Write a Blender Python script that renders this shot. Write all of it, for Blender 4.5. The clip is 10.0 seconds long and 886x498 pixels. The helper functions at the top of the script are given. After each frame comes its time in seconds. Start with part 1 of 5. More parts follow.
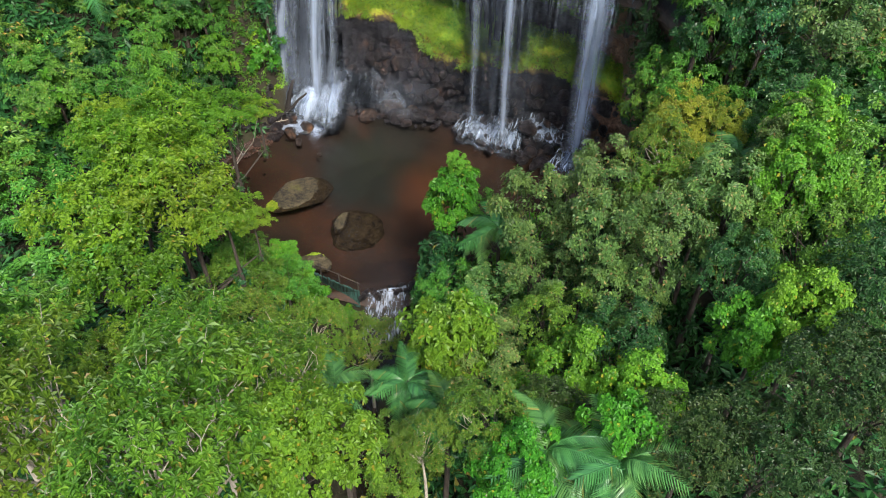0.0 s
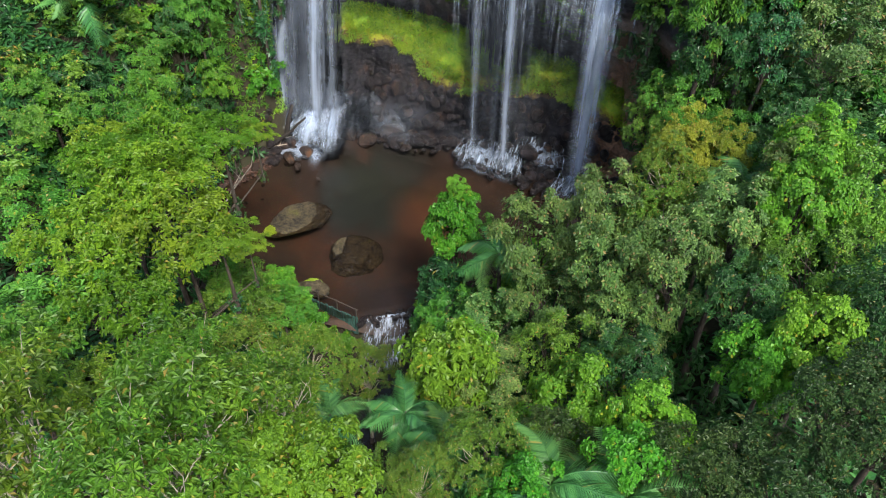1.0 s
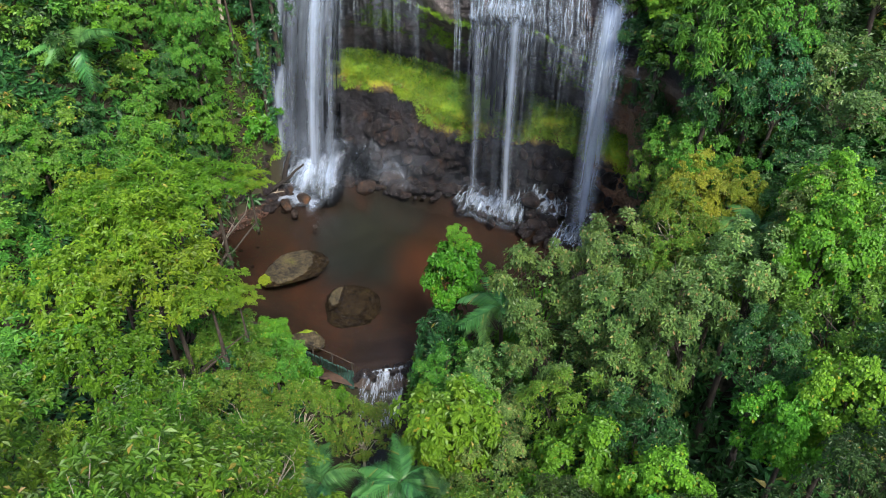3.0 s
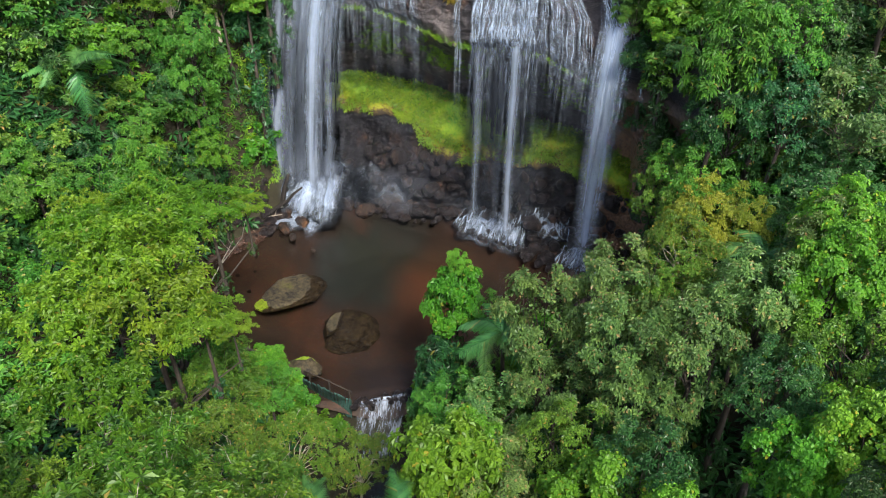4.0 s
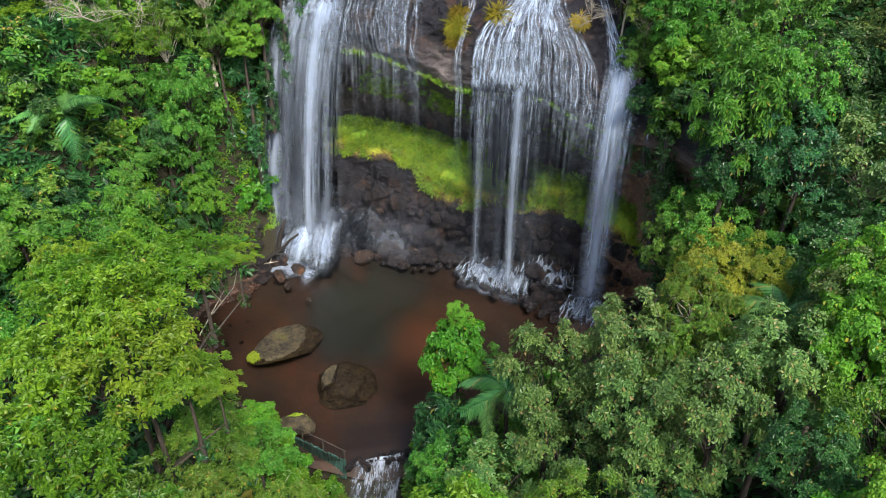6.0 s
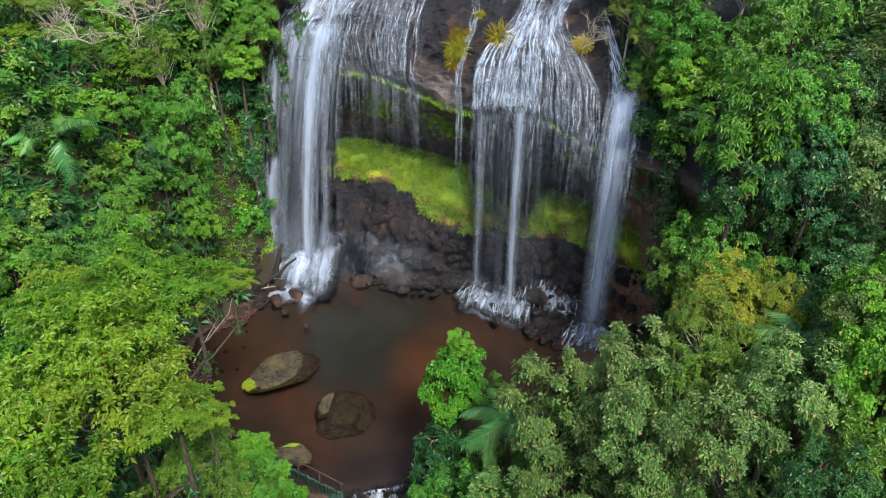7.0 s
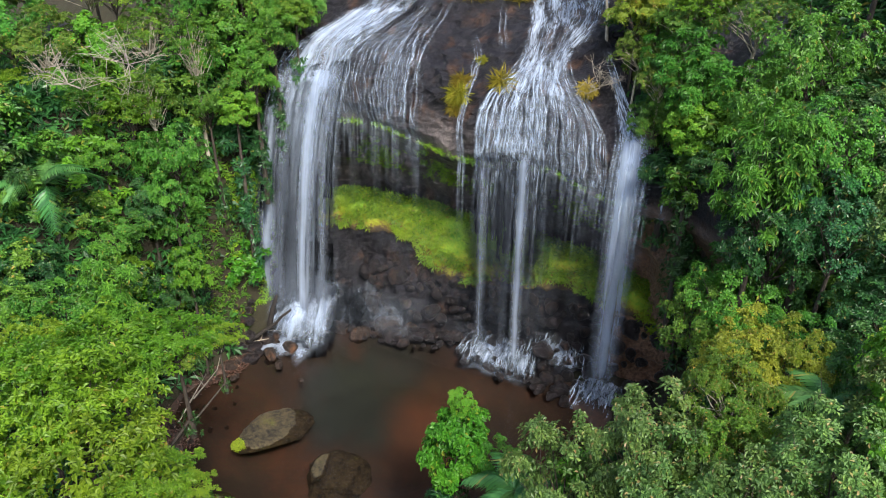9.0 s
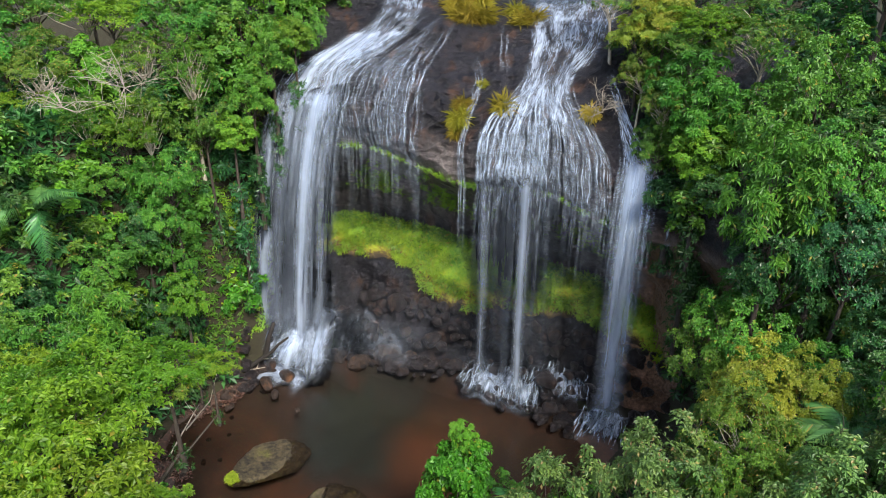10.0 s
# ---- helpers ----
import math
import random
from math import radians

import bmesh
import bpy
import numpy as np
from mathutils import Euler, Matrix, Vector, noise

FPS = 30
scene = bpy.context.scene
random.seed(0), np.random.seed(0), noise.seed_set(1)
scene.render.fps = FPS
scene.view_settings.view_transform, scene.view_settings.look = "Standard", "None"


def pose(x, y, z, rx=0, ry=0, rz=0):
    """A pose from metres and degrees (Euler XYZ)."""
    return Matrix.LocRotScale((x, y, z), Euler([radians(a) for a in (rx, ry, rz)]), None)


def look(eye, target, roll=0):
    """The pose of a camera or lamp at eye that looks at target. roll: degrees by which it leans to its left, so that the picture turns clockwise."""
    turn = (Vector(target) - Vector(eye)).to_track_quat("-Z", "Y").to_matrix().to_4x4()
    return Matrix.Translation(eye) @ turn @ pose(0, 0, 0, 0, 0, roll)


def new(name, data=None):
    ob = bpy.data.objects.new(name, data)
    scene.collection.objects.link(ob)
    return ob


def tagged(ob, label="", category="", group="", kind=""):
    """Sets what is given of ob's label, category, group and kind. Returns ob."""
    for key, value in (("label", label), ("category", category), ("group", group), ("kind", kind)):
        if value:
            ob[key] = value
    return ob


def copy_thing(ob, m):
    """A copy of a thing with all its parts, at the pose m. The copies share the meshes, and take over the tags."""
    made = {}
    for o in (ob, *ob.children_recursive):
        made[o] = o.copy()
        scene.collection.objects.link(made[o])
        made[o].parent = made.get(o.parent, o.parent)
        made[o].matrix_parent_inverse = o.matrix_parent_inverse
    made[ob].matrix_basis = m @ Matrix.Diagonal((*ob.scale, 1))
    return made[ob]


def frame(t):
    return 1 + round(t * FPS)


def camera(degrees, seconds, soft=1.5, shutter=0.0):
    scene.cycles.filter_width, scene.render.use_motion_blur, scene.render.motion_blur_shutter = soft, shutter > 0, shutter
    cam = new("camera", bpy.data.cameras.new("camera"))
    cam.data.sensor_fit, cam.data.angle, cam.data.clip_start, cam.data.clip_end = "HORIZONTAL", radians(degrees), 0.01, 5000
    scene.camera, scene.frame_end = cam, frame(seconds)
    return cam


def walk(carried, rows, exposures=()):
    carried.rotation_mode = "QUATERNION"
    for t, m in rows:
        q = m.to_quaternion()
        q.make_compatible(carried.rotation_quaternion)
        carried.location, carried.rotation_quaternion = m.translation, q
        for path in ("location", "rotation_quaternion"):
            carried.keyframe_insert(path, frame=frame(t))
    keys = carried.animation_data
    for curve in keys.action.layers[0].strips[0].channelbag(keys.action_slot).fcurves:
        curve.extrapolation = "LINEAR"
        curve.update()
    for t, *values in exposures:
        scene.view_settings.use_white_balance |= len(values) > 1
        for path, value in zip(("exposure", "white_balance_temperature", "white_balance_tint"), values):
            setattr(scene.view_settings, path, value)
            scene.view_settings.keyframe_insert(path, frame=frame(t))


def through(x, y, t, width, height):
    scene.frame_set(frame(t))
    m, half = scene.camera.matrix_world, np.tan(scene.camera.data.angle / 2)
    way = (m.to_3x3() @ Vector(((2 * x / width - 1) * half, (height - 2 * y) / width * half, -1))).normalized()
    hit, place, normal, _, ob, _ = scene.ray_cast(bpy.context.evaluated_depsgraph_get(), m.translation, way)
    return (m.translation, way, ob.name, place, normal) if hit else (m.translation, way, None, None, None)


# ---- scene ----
cam = camera(61.98, 10.0, soft=1.0)
PATH = [
    (0, pose(7.150, -40.458, 32.581, 48.188, 0, -0.247)),
    (0.5, pose(7.175, -40.170, 32.365, 49.151, 0, -0.218)),
    (1, pose(7.199, -39.860, 32.160, 50.082, 0, -0.189)),
    (1.5, pose(7.222, -39.530, 31.966, 50.985, 0, -0.161)),
    (2, pose(7.242, -39.181, 31.781, 51.864, 0, -0.133)),
    (2.5, pose(7.262, -38.816, 31.604, 52.722, 0, -0.107)),
    (3, pose(7.280, -38.435, 31.434, 53.564, 0, -0.080)),
    (3.5, pose(7.296, -38.039, 31.269, 54.394, 0, -0.055)),
    (4, pose(7.311, -37.632, 31.109, 55.216, 0, -0.030)),
    (4.5, pose(7.324, -37.213, 30.951, 56.033, 0, -0.006)),
    (5, pose(7.335, -36.784, 30.795, 56.850, 0, 0.018)),
    (5.5, pose(7.345, -36.347, 30.639, 57.670, 0, 0.041)),
    (6, pose(7.353, -35.904, 30.482, 58.498, 0, 0.063)),
    (6.5, pose(7.359, -35.455, 30.322, 59.337, 0, 0.085)),
    (7, pose(7.364, -35.003, 30.159, 60.192, 0, 0.106)),
    (7.5, pose(7.367, -34.548, 29.991, 61.066, 0, 0.127)),
    (8, pose(7.367, -34.093, 29.817, 61.964, 0, 0.147)),
    (8.5, pose(7.367, -33.638, 29.635, 62.889, 0, 0.166)),
    (9, pose(7.364, -33.186, 29.445, 63.845, 0, 0.185)),
    (9.5, pose(7.359, -32.737, 29.245, 64.837, 0, 0.203)),
    (10, pose(7.352, -32.294, 29.033, 65.868, 0, 0.220)),
]
walk(cam, PATH)

# ---- light ----
world = bpy.data.worlds.new("sky")
scene.world = world
world.use_nodes = True
wn = world.node_tree
sky = wn.nodes.new("ShaderNodeTexSky")
sky.sky_type = "NISHITA"
sky.sun_disc = False
sky.sun_elevation = radians(49)
sky.sun_rotation = radians(159)
sky.air_density, sky.dust_density, sky.ozone_density = 1.0, 3.0, 1.0
wn.links.new(sky.outputs[0], wn.nodes["Background"].inputs[0])
wn.nodes["Background"].inputs[1].default_value = 0.16
sun = new("sun", bpy.data.lights.new("sun", "SUN"))
sun.data.energy, sun.data.angle, sun.data.color = 2.6, radians(12), (1.0, 0.96, 0.88)
sun.matrix_world = look((14.5, -41, 50), (0, 0, 0))
scene.view_settings.exposure = 1.0


# ---- materials ----
def nodes_of(name):
    m = bpy.data.materials.new(name)
    m.use_nodes = True
    t = m.node_tree
    return m, t, t.nodes["Principled BSDF"], t.nodes["Material Output"]


def ramp(t, fac, stops):
    r = t.nodes.new("ShaderNodeValToRGB")
    el = r.color_ramp.elements
    el.remove(el[1])
    el[0].position, el[0].color = stops[0][0], (*stops[0][1], 1)
    for pos, col in stops[1:]:
        el.new(min(pos, 1.0)).color = (*col, 1)
    t.links.new(fac, r.inputs[0])
    return r.outputs[0]


def tex_noise(t, scale, detail=4, rough=0.6, stretch=None, space="Object"):
    co = t.nodes.new("ShaderNodeTexCoord")
    if space == "World":
        src = t.nodes.new("ShaderNodeNewGeometry").outputs["Position"]
    else:
        src = co.outputs[space]
    if stretch:
        mp = t.nodes.new("ShaderNodeMapping")
        mp.inputs["Scale"].default_value = stretch
        t.links.new(src, mp.inputs[0])
        src = mp.outputs[0]
    n = t.nodes.new("ShaderNodeTexNoise")
    n.inputs["Scale"].default_value, n.inputs["Detail"].default_value, n.inputs["Roughness"].default_value = scale, detail, rough
    t.links.new(src, n.inputs["Vector"])
    return n.outputs["Fac"]


def mix(t, fac, a, b, mode="MIX"):
    n = t.nodes.new("ShaderNodeMix")
    n.data_type, n.blend_type = "RGBA", mode
    for sock, v in ((n.inputs["Factor"], fac), (n.inputs["A"], a), (n.inputs["B"], b)):
        if isinstance(v, (int, float)):
            sock.default_value = v
        elif isinstance(v, tuple):
            sock.default_value = (*v, 1)
        else:
            t.links.new(v, sock)
    return n.outputs["Result"]


def calc(t, op, a, b=0.0, clamp=False):
    n = t.nodes.new("ShaderNodeMath")
    n.operation, n.use_clamp = op, clamp
    for sock, v in zip(n.inputs, (a, b)):
        if isinstance(v, (int, float)):
            sock.default_value = v
        else:
            t.links.new(v, sock)
    return n.outputs[0]


def bump(t, bsdf, height, strength, dist):
    b = t.nodes.new("ShaderNodeBump")
    b.inputs["Strength"].default_value, b.inputs["Distance"].default_value = strength, dist
    t.links.new(height, b.inputs["Height"])
    t.links.new(b.outputs[0], bsdf.inputs["Normal"])


def leaf_material(name, dark, mid, light, old, rough=0.42, through=0.25, few=0.02):
    """Leaves: every leaf near its tree's own green, noise patches of the paler and deeper green, a few old leaves."""
    dark, mid, light = ((c[0], c[1], c[2] * 1.3) for c in (dark, mid, light))
    m, t, bsdf, out = nodes_of(name)
    geo = t.nodes.new("ShaderNodeNewGeometry")
    info = t.nodes.new("ShaderNodeObjectInfo")
    isl = geo.outputs["Random Per Island"]
    col = ramp(t, isl, [(0.0, dark), (0.3, mid), (0.8, mid), (0.98 - few, light), (0.99 - few, light), (1.0 - few, old)])
    patch = tex_noise(t, 0.7, 3, 0.6, space="World")
    col = mix(t, calc(t, "MULTIPLY", ramp(t, patch, [(0.5, (0, 0, 0)), (0.66, (1, 1, 1))]), 0.55), col, light)
    col = mix(t, calc(t, "MULTIPLY", ramp(t, patch, [(0.32, (1, 1, 1)), (0.46, (0, 0, 0))]), 0.5), col, dark)
    hsv = t.nodes.new("ShaderNodeHueSaturation")
    hue = calc(t, "MULTIPLY_ADD", info.outputs["Random"], 0.05)
    hue.node.inputs[2].default_value = 0.475
    t.links.new(hue, hsv.inputs["Hue"])
    twice = calc(t, "FRACT", calc(t, "MULTIPLY", info.outputs["Random"], 7.3))
    v = calc(t, "MULTIPLY_ADD", twice, 0.45)
    v.node.inputs[2].default_value = 0.78
    t.links.new(v, hsv.inputs["Value"])
    t.links.new(col, hsv.inputs["Color"])
    t.links.new(hsv.outputs[0], bsdf.inputs["Base Color"])
    bsdf.inputs["Roughness"].default_value = rough
    bsdf.inputs["Specular IOR Level"].default_value = 0.3
    tr = t.nodes.new("ShaderNodeBsdfTranslucent")
    t.links.new(mix(t, 0.5, hsv.outputs[0], light), tr.inputs[0])
    ms = t.nodes.new("ShaderNodeMixShader")
    ms.inputs[0].default_value = through
    t.links.new(bsdf.outputs[0], ms.inputs[1])
    t.links.new(tr.outputs[0], ms.inputs[2])
    t.links.new(ms.outputs[0], out.inputs[0])
    return m


def bark_material(name, dark, light):
    m, t, bsdf, out = nodes_of(name)
    n = tex_noise(t, 6, 6, 0.7, (1, 1, 0.25))
    t.links.new(ramp(t, n, [(0.3, dark), (0.7, light)]), bsdf.inputs["Base Color"])
    bsdf.inputs["Roughness"].default_value = 0.85
    bump(t, bsdf, n, 0.6, 0.03)
    return m


def rock_material(name, dark, light, rust, wet, scale=0.6, cliff=False):
    """Rock: mottled basalt with rust patches and dark drip lines, glossy where wet; on the cliff, dry brown rock in the
    recess, lightened in place of missing light, and clay at one end.
    """
    m, t, bsdf, out = nodes_of(name)
    a = tex_noise(t, scale, 8, 0.65, space="World")
    b = tex_noise(t, scale * 9, 6, 0.7, space="World")
    r = tex_noise(t, scale * 1.4, 5, 0.6, (1, 1, 0.35), space="World")
    col = ramp(t, mix(t, 0.4, a, b), [(0.32, dark), (0.68, light)])
    col = mix(t, ramp(t, r, [(0.54, (0, 0, 0)), (0.68, (0.85, 0.85, 0.85))]), col, rust)
    drip = tex_noise(t, scale * 3, 5, 0.65, (1, 1, 0.12), space="World")
    rough = 0.85 - 0.5 * wet
    if cliff:
        at = t.nodes.new("ShaderNodeAttribute")
        at.attribute_name = "veil"
        # brown rock tone, lightened to make up for weak light in the recess
        dry_lift = ramp(t, mix(t, 0.5, a, b), [(0.35, (0.075, 0.064, 0.06)), (0.55, (0.18, 0.152, 0.142)), (0.7, (0.21, 0.168, 0.145))])
        col = mix(t, at.outputs["Fac"], col, dry_lift)
    col = mix(t, ramp(t, drip, [(0.46, (0, 0, 0)), (0.62, (0.7, 0.7, 0.7))]), col, dark)
    if cliff:
        xyz = t.nodes.new("ShaderNodeSeparateXYZ")
        t.links.new(t.nodes.new("ShaderNodeNewGeometry").outputs["Position"], xyz.inputs[0])
        far = calc(t, "MULTIPLY_ADD", a, 5.0)
        t.links.new(xyz.outputs[0], far.node.inputs[2])
        clay = ramp(t, b, [(0.35, (0.09, 0.048, 0.028)), (0.65, (0.32, 0.18, 0.11))])
        far = calc(t, "MULTIPLY_ADD", calc(t, "SUBTRACT", far, 20.6), 0.6, True)
        low = calc(t, "MULTIPLY_ADD", calc(t, "SUBTRACT", 13.0, xyz.outputs[2]), 0.4, True)
        col = mix(t, calc(t, "MULTIPLY", far, low), col, clay)
    t.links.new(col, bsdf.inputs["Base Color"])
    bsdf.inputs["Roughness"].default_value = rough
    bsdf.inputs["Specular IOR Level"].default_value = 0.4
    bump(t, bsdf, mix(t, 0.5, a, b), 1.0, 0.4)
    return m


M_LIME = leaf_material("leaf_lime", (0.05, 0.12, 0.008), (0.135, 0.255, 0.013), (0.225, 0.37, 0.02), (0.3, 0.26, 0.04), through=0.5)
M_VIVID = leaf_material("leaf_vivid", (0.045, 0.145, 0.01), (0.095, 0.265, 0.016), (0.15, 0.35, 0.02), (0.3, 0.3, 0.03), through=0.35)
M_GREEN = leaf_material("leaf_green", (0.032, 0.1, 0.01), (0.068, 0.185, 0.016), (0.135, 0.29, 0.024), (0.22, 0.2, 0.03))
M_DEEP = leaf_material("leaf_deep", (0.012, 0.05, 0.012), (0.027, 0.096, 0.02), (0.066, 0.18, 0.03), (0.2, 0.17, 0.04), rough=0.34)
M_CANOPY = leaf_material("leaf_canopy", (0.028, 0.085, 0.007), (0.07, 0.175, 0.011), (0.165, 0.31, 0.02), (0.3, 0.24, 0.05), through=0.3, few=0.03)
M_OLIVE = leaf_material("leaf_olive", (0.036, 0.09, 0.009), (0.078, 0.17, 0.014), (0.155, 0.265, 0.024), (0.32, 0.22, 0.05), few=0.05)
M_SAGE = leaf_material("leaf_sage", (0.038, 0.092, 0.018), (0.09, 0.175, 0.034), (0.19, 0.3, 0.05), (0.27, 0.2, 0.08), few=0.05)
M_DARK = leaf_material("leaf_dark", (0.011, 0.034, 0.007), (0.026, 0.066, 0.013), (0.058, 0.115, 0.022), (0.15, 0.12, 0.03))
M_YELLOW = leaf_material("leaf_yellow", (0.11, 0.17, 0.012), (0.19, 0.255, 0.02), (0.31, 0.35, 0.03), (0.35, 0.2, 0.04), through=0.35)
M_PALM = leaf_material("leaf_palm", (0.03, 0.11, 0.024), (0.06, 0.19, 0.04), (0.11, 0.28, 0.055), (0.25, 0.25, 0.06), rough=0.32)
M_GOLD = leaf_material("leaf_gold", (0.16, 0.15, 0.015), (0.3, 0.27, 0.025), (0.42, 0.37, 0.04), (0.3, 0.17, 0.04), through=0.3)
M_LITTER = leaf_material("leaf_litter", (0.03, 0.018, 0.01), (0.08, 0.042, 0.022), (0.15, 0.085, 0.05), (0.2, 0.16, 0.1), through=0.05)
M_GRASS = leaf_material("leaf_grass", (0.06, 0.12, 0.01), (0.21, 0.34, 0.018), (0.36, 0.45, 0.026), (0.3, 0.2, 0.04), through=0.3)
M_BARK = bark_material("bark", (0.016, 0.012, 0.009), (0.07, 0.055, 0.042))
M_WET_WOOD = bark_material("wood_wet", (0.006, 0.005, 0.004), (0.03, 0.024, 0.02))
M_PALE_BARK = bark_material("bark_pale", (0.2, 0.17, 0.13), (0.48, 0.43, 0.35))
M_ROCK = rock_material("rock_wet", (0.003, 0.003, 0.005), (0.02, 0.018, 0.024), (0.07, 0.034, 0.018), 0.95, cliff=True)
M_BOULDER = rock_material("rock_boulder", (0.005, 0.004, 0.005), (0.042, 0.034, 0.036), (0.075, 0.042, 0.026), 0.95, 1.3)
M_BROWN = rock_material("rock_brown", (0.012, 0.009, 0.008), (0.07, 0.045, 0.034), (0.15, 0.07, 0.03), 0.7, 1.1)


def slab_material():
    """Pool boulders: brown rock, dark pits, yellow-green moss on top."""
    m, t, bsdf, out = nodes_of("rock_slab")
    a = tex_noise(t, 1.2, 8, 0.7, space="World")
    b = tex_noise(t, 4, 6, 0.75, space="World")
    mo = tex_noise(t, 0.7, 5, 0.65, space="World")
    col = ramp(t, mix(t, 0.5, a, b), [(0.42, (0.008, 0.006, 0.004)), (0.48, (0.042, 0.032, 0.016)), (0.58, (0.09, 0.07, 0.034))])
    col = mix(t, ramp(t, mo, [(0.6, (0, 0, 0)), (0.7, (0.8, 0.8, 0.8))]), col, (0.1, 0.1, 0.018))
    t.links.new(col, bsdf.inputs["Base Color"])
    bsdf.inputs["Roughness"].default_value = 0.7
    bump(t, bsdf, mix(t, 0.5, a, b), 1.0, 0.25)
    return m


def moss_material():
    m, t, bsdf, out = nodes_of("moss")
    a = tex_noise(t, 0.5, 6, 0.65, space="World")
    b = tex_noise(t, 5, 6, 0.7, space="World")
    at = t.nodes.new("ShaderNodeAttribute")
    at.attribute_name = "veil"
    zone = calc(t, "ADD", at.outputs["Fac"], calc(t, "MULTIPLY", calc(t, "SUBTRACT", mix(t, 0.4, a, b), 0.5), 2.4))
    col = ramp(t, zone, [(0.0, (0.05, 0.035, 0.02)), (0.14, (0.12, 0.08, 0.025)), (0.3, (0.27, 0.25, 0.022)), (0.5, (0.33, 0.4, 0.024)), (0.75, (0.22, 0.38, 0.022)), (1.0, (0.1, 0.25, 0.02))])
    t.links.new(col, bsdf.inputs["Base Color"])
    bsdf.inputs["Roughness"].default_value = 0.95
    bump(t, bsdf, b, 1.0, 0.2)
    return m


def ground_material():
    m, t, bsdf, out = nodes_of("forest_floor")
    a = tex_noise(t, 0.4, 7, 0.65, space="World")
    b = tex_noise(t, 6, 5, 0.7, space="World")
    col = ramp(t, mix(t, 0.5, a, b), [(0.3, (0.012, 0.01, 0.006)), (0.5, (0.028, 0.024, 0.011)), (0.7, (0.02, 0.035, 0.008))])
    t.links.new(col, bsdf.inputs["Base Color"])
    bsdf.inputs["Roughness"].default_value = 0.95
    bump(t, bsdf, b, 0.8, 0.1)
    return m


def bed_material():
    """Pool bed: red-brown clay shoals and dark silt with scattered cobbles."""
    m, t, bsdf, out = nodes_of("pool_bed")
    a = tex_noise(t, 0.16, 4, 0.55, (1.3, 0.8, 1), space="World")
    b = tex_noise(t, 3.0, 7, 0.75, space="World")
    col = ramp(t, mix(t, 0.3, a, b), [(0.38, (0.036, 0.03, 0.026)), (0.5, (0.058, 0.04, 0.03)), (0.6, (0.1, 0.05, 0.032)), (0.74, (0.17, 0.07, 0.04))])
    pos = t.nodes.new("ShaderNodeNewGeometry").outputs["Position"]
    mp = t.nodes.new("ShaderNodeMapping")
    mp.inputs["Location"].default_value, mp.inputs["Scale"].default_value = (-0.35, -1.15, 0), (0.24, 0.15, 0)
    t.links.new(pos, mp.inputs[0])
    gr = t.nodes.new("ShaderNodeVectorMath")
    gr.operation = "LENGTH"
    t.links.new(mp.outputs[0], gr.inputs[0])
    silt = calc(t, "ADD", gr.outputs["Value"], calc(t, "MULTIPLY", calc(t, "SUBTRACT", a, 0.5), 2.2))
    col = mix(t, ramp(t, silt, [(0.35, (0.9, 0.9, 0.9)), (1.15, (0, 0, 0))]), col, (0.03, 0.046, 0.042))
    m2 = t.nodes.new("ShaderNodeMapping")
    m2.inputs["Location"].default_value, m2.inputs["Scale"].default_value = (-1.86, -0.9, 0), (0.3, 0.2, 0)
    t.links.new(pos, m2.inputs[0])
    g2 = t.nodes.new("ShaderNodeVectorMath")
    g2.operation = "LENGTH"
    t.links.new(m2.outputs[0], g2.inputs[0])
    shoal = calc(t, "ADD", g2.outputs["Value"], calc(t, "MULTIPLY", calc(t, "SUBTRACT", b, 0.5), 1.2))
    col = mix(t, ramp(t, shoal, [(0.2, (0.5, 0.5, 0.5)), (1.2, (0, 0, 0))]), col, (0.2, 0.075, 0.034))
    t.links.new(col, bsdf.inputs["Base Color"])
    bsdf.inputs["Roughness"].default_value = 0.9
    bump(t, bsdf, b, 0.6, 0.1)
    return m


def water_material():
    m, t, bsdf, out = nodes_of("pool_water")
    tr = t.nodes.new("ShaderNodeBsdfTransparent")
    tr.inputs[0].default_value = (0.64, 0.59, 0.55, 1)
    gl = t.nodes.new("ShaderNodeBsdfGlossy")
    gl.inputs["Roughness"].default_value = 0.18
    gl.inputs["Color"].default_value = (1, 1, 1, 1)
    fr = t.nodes.new("ShaderNodeFresnel")
    fr.inputs[0].default_value = 1.33
    w = tex_noise(t, 1.6, 4, 0.6, space="World")
    b = t.nodes.new("ShaderNodeBump")
    b.inputs["Strength"].default_value, b.inputs["Distance"].default_value = 0.25, 0.08
    t.links.new(w, b.inputs["Height"])
    t.links.new(b.outputs[0], gl.inputs["Normal"])
    ms = t.nodes.new("ShaderNodeMixShader")
    t.links.new(fr.outputs[0], ms.inputs[0])
    t.links.new(tr.outputs[0], ms.inputs[1])
    t.links.new(gl.outputs[0], ms.inputs[2])
    t.links.new(ms.outputs[0], out.inputs[0])
    return m


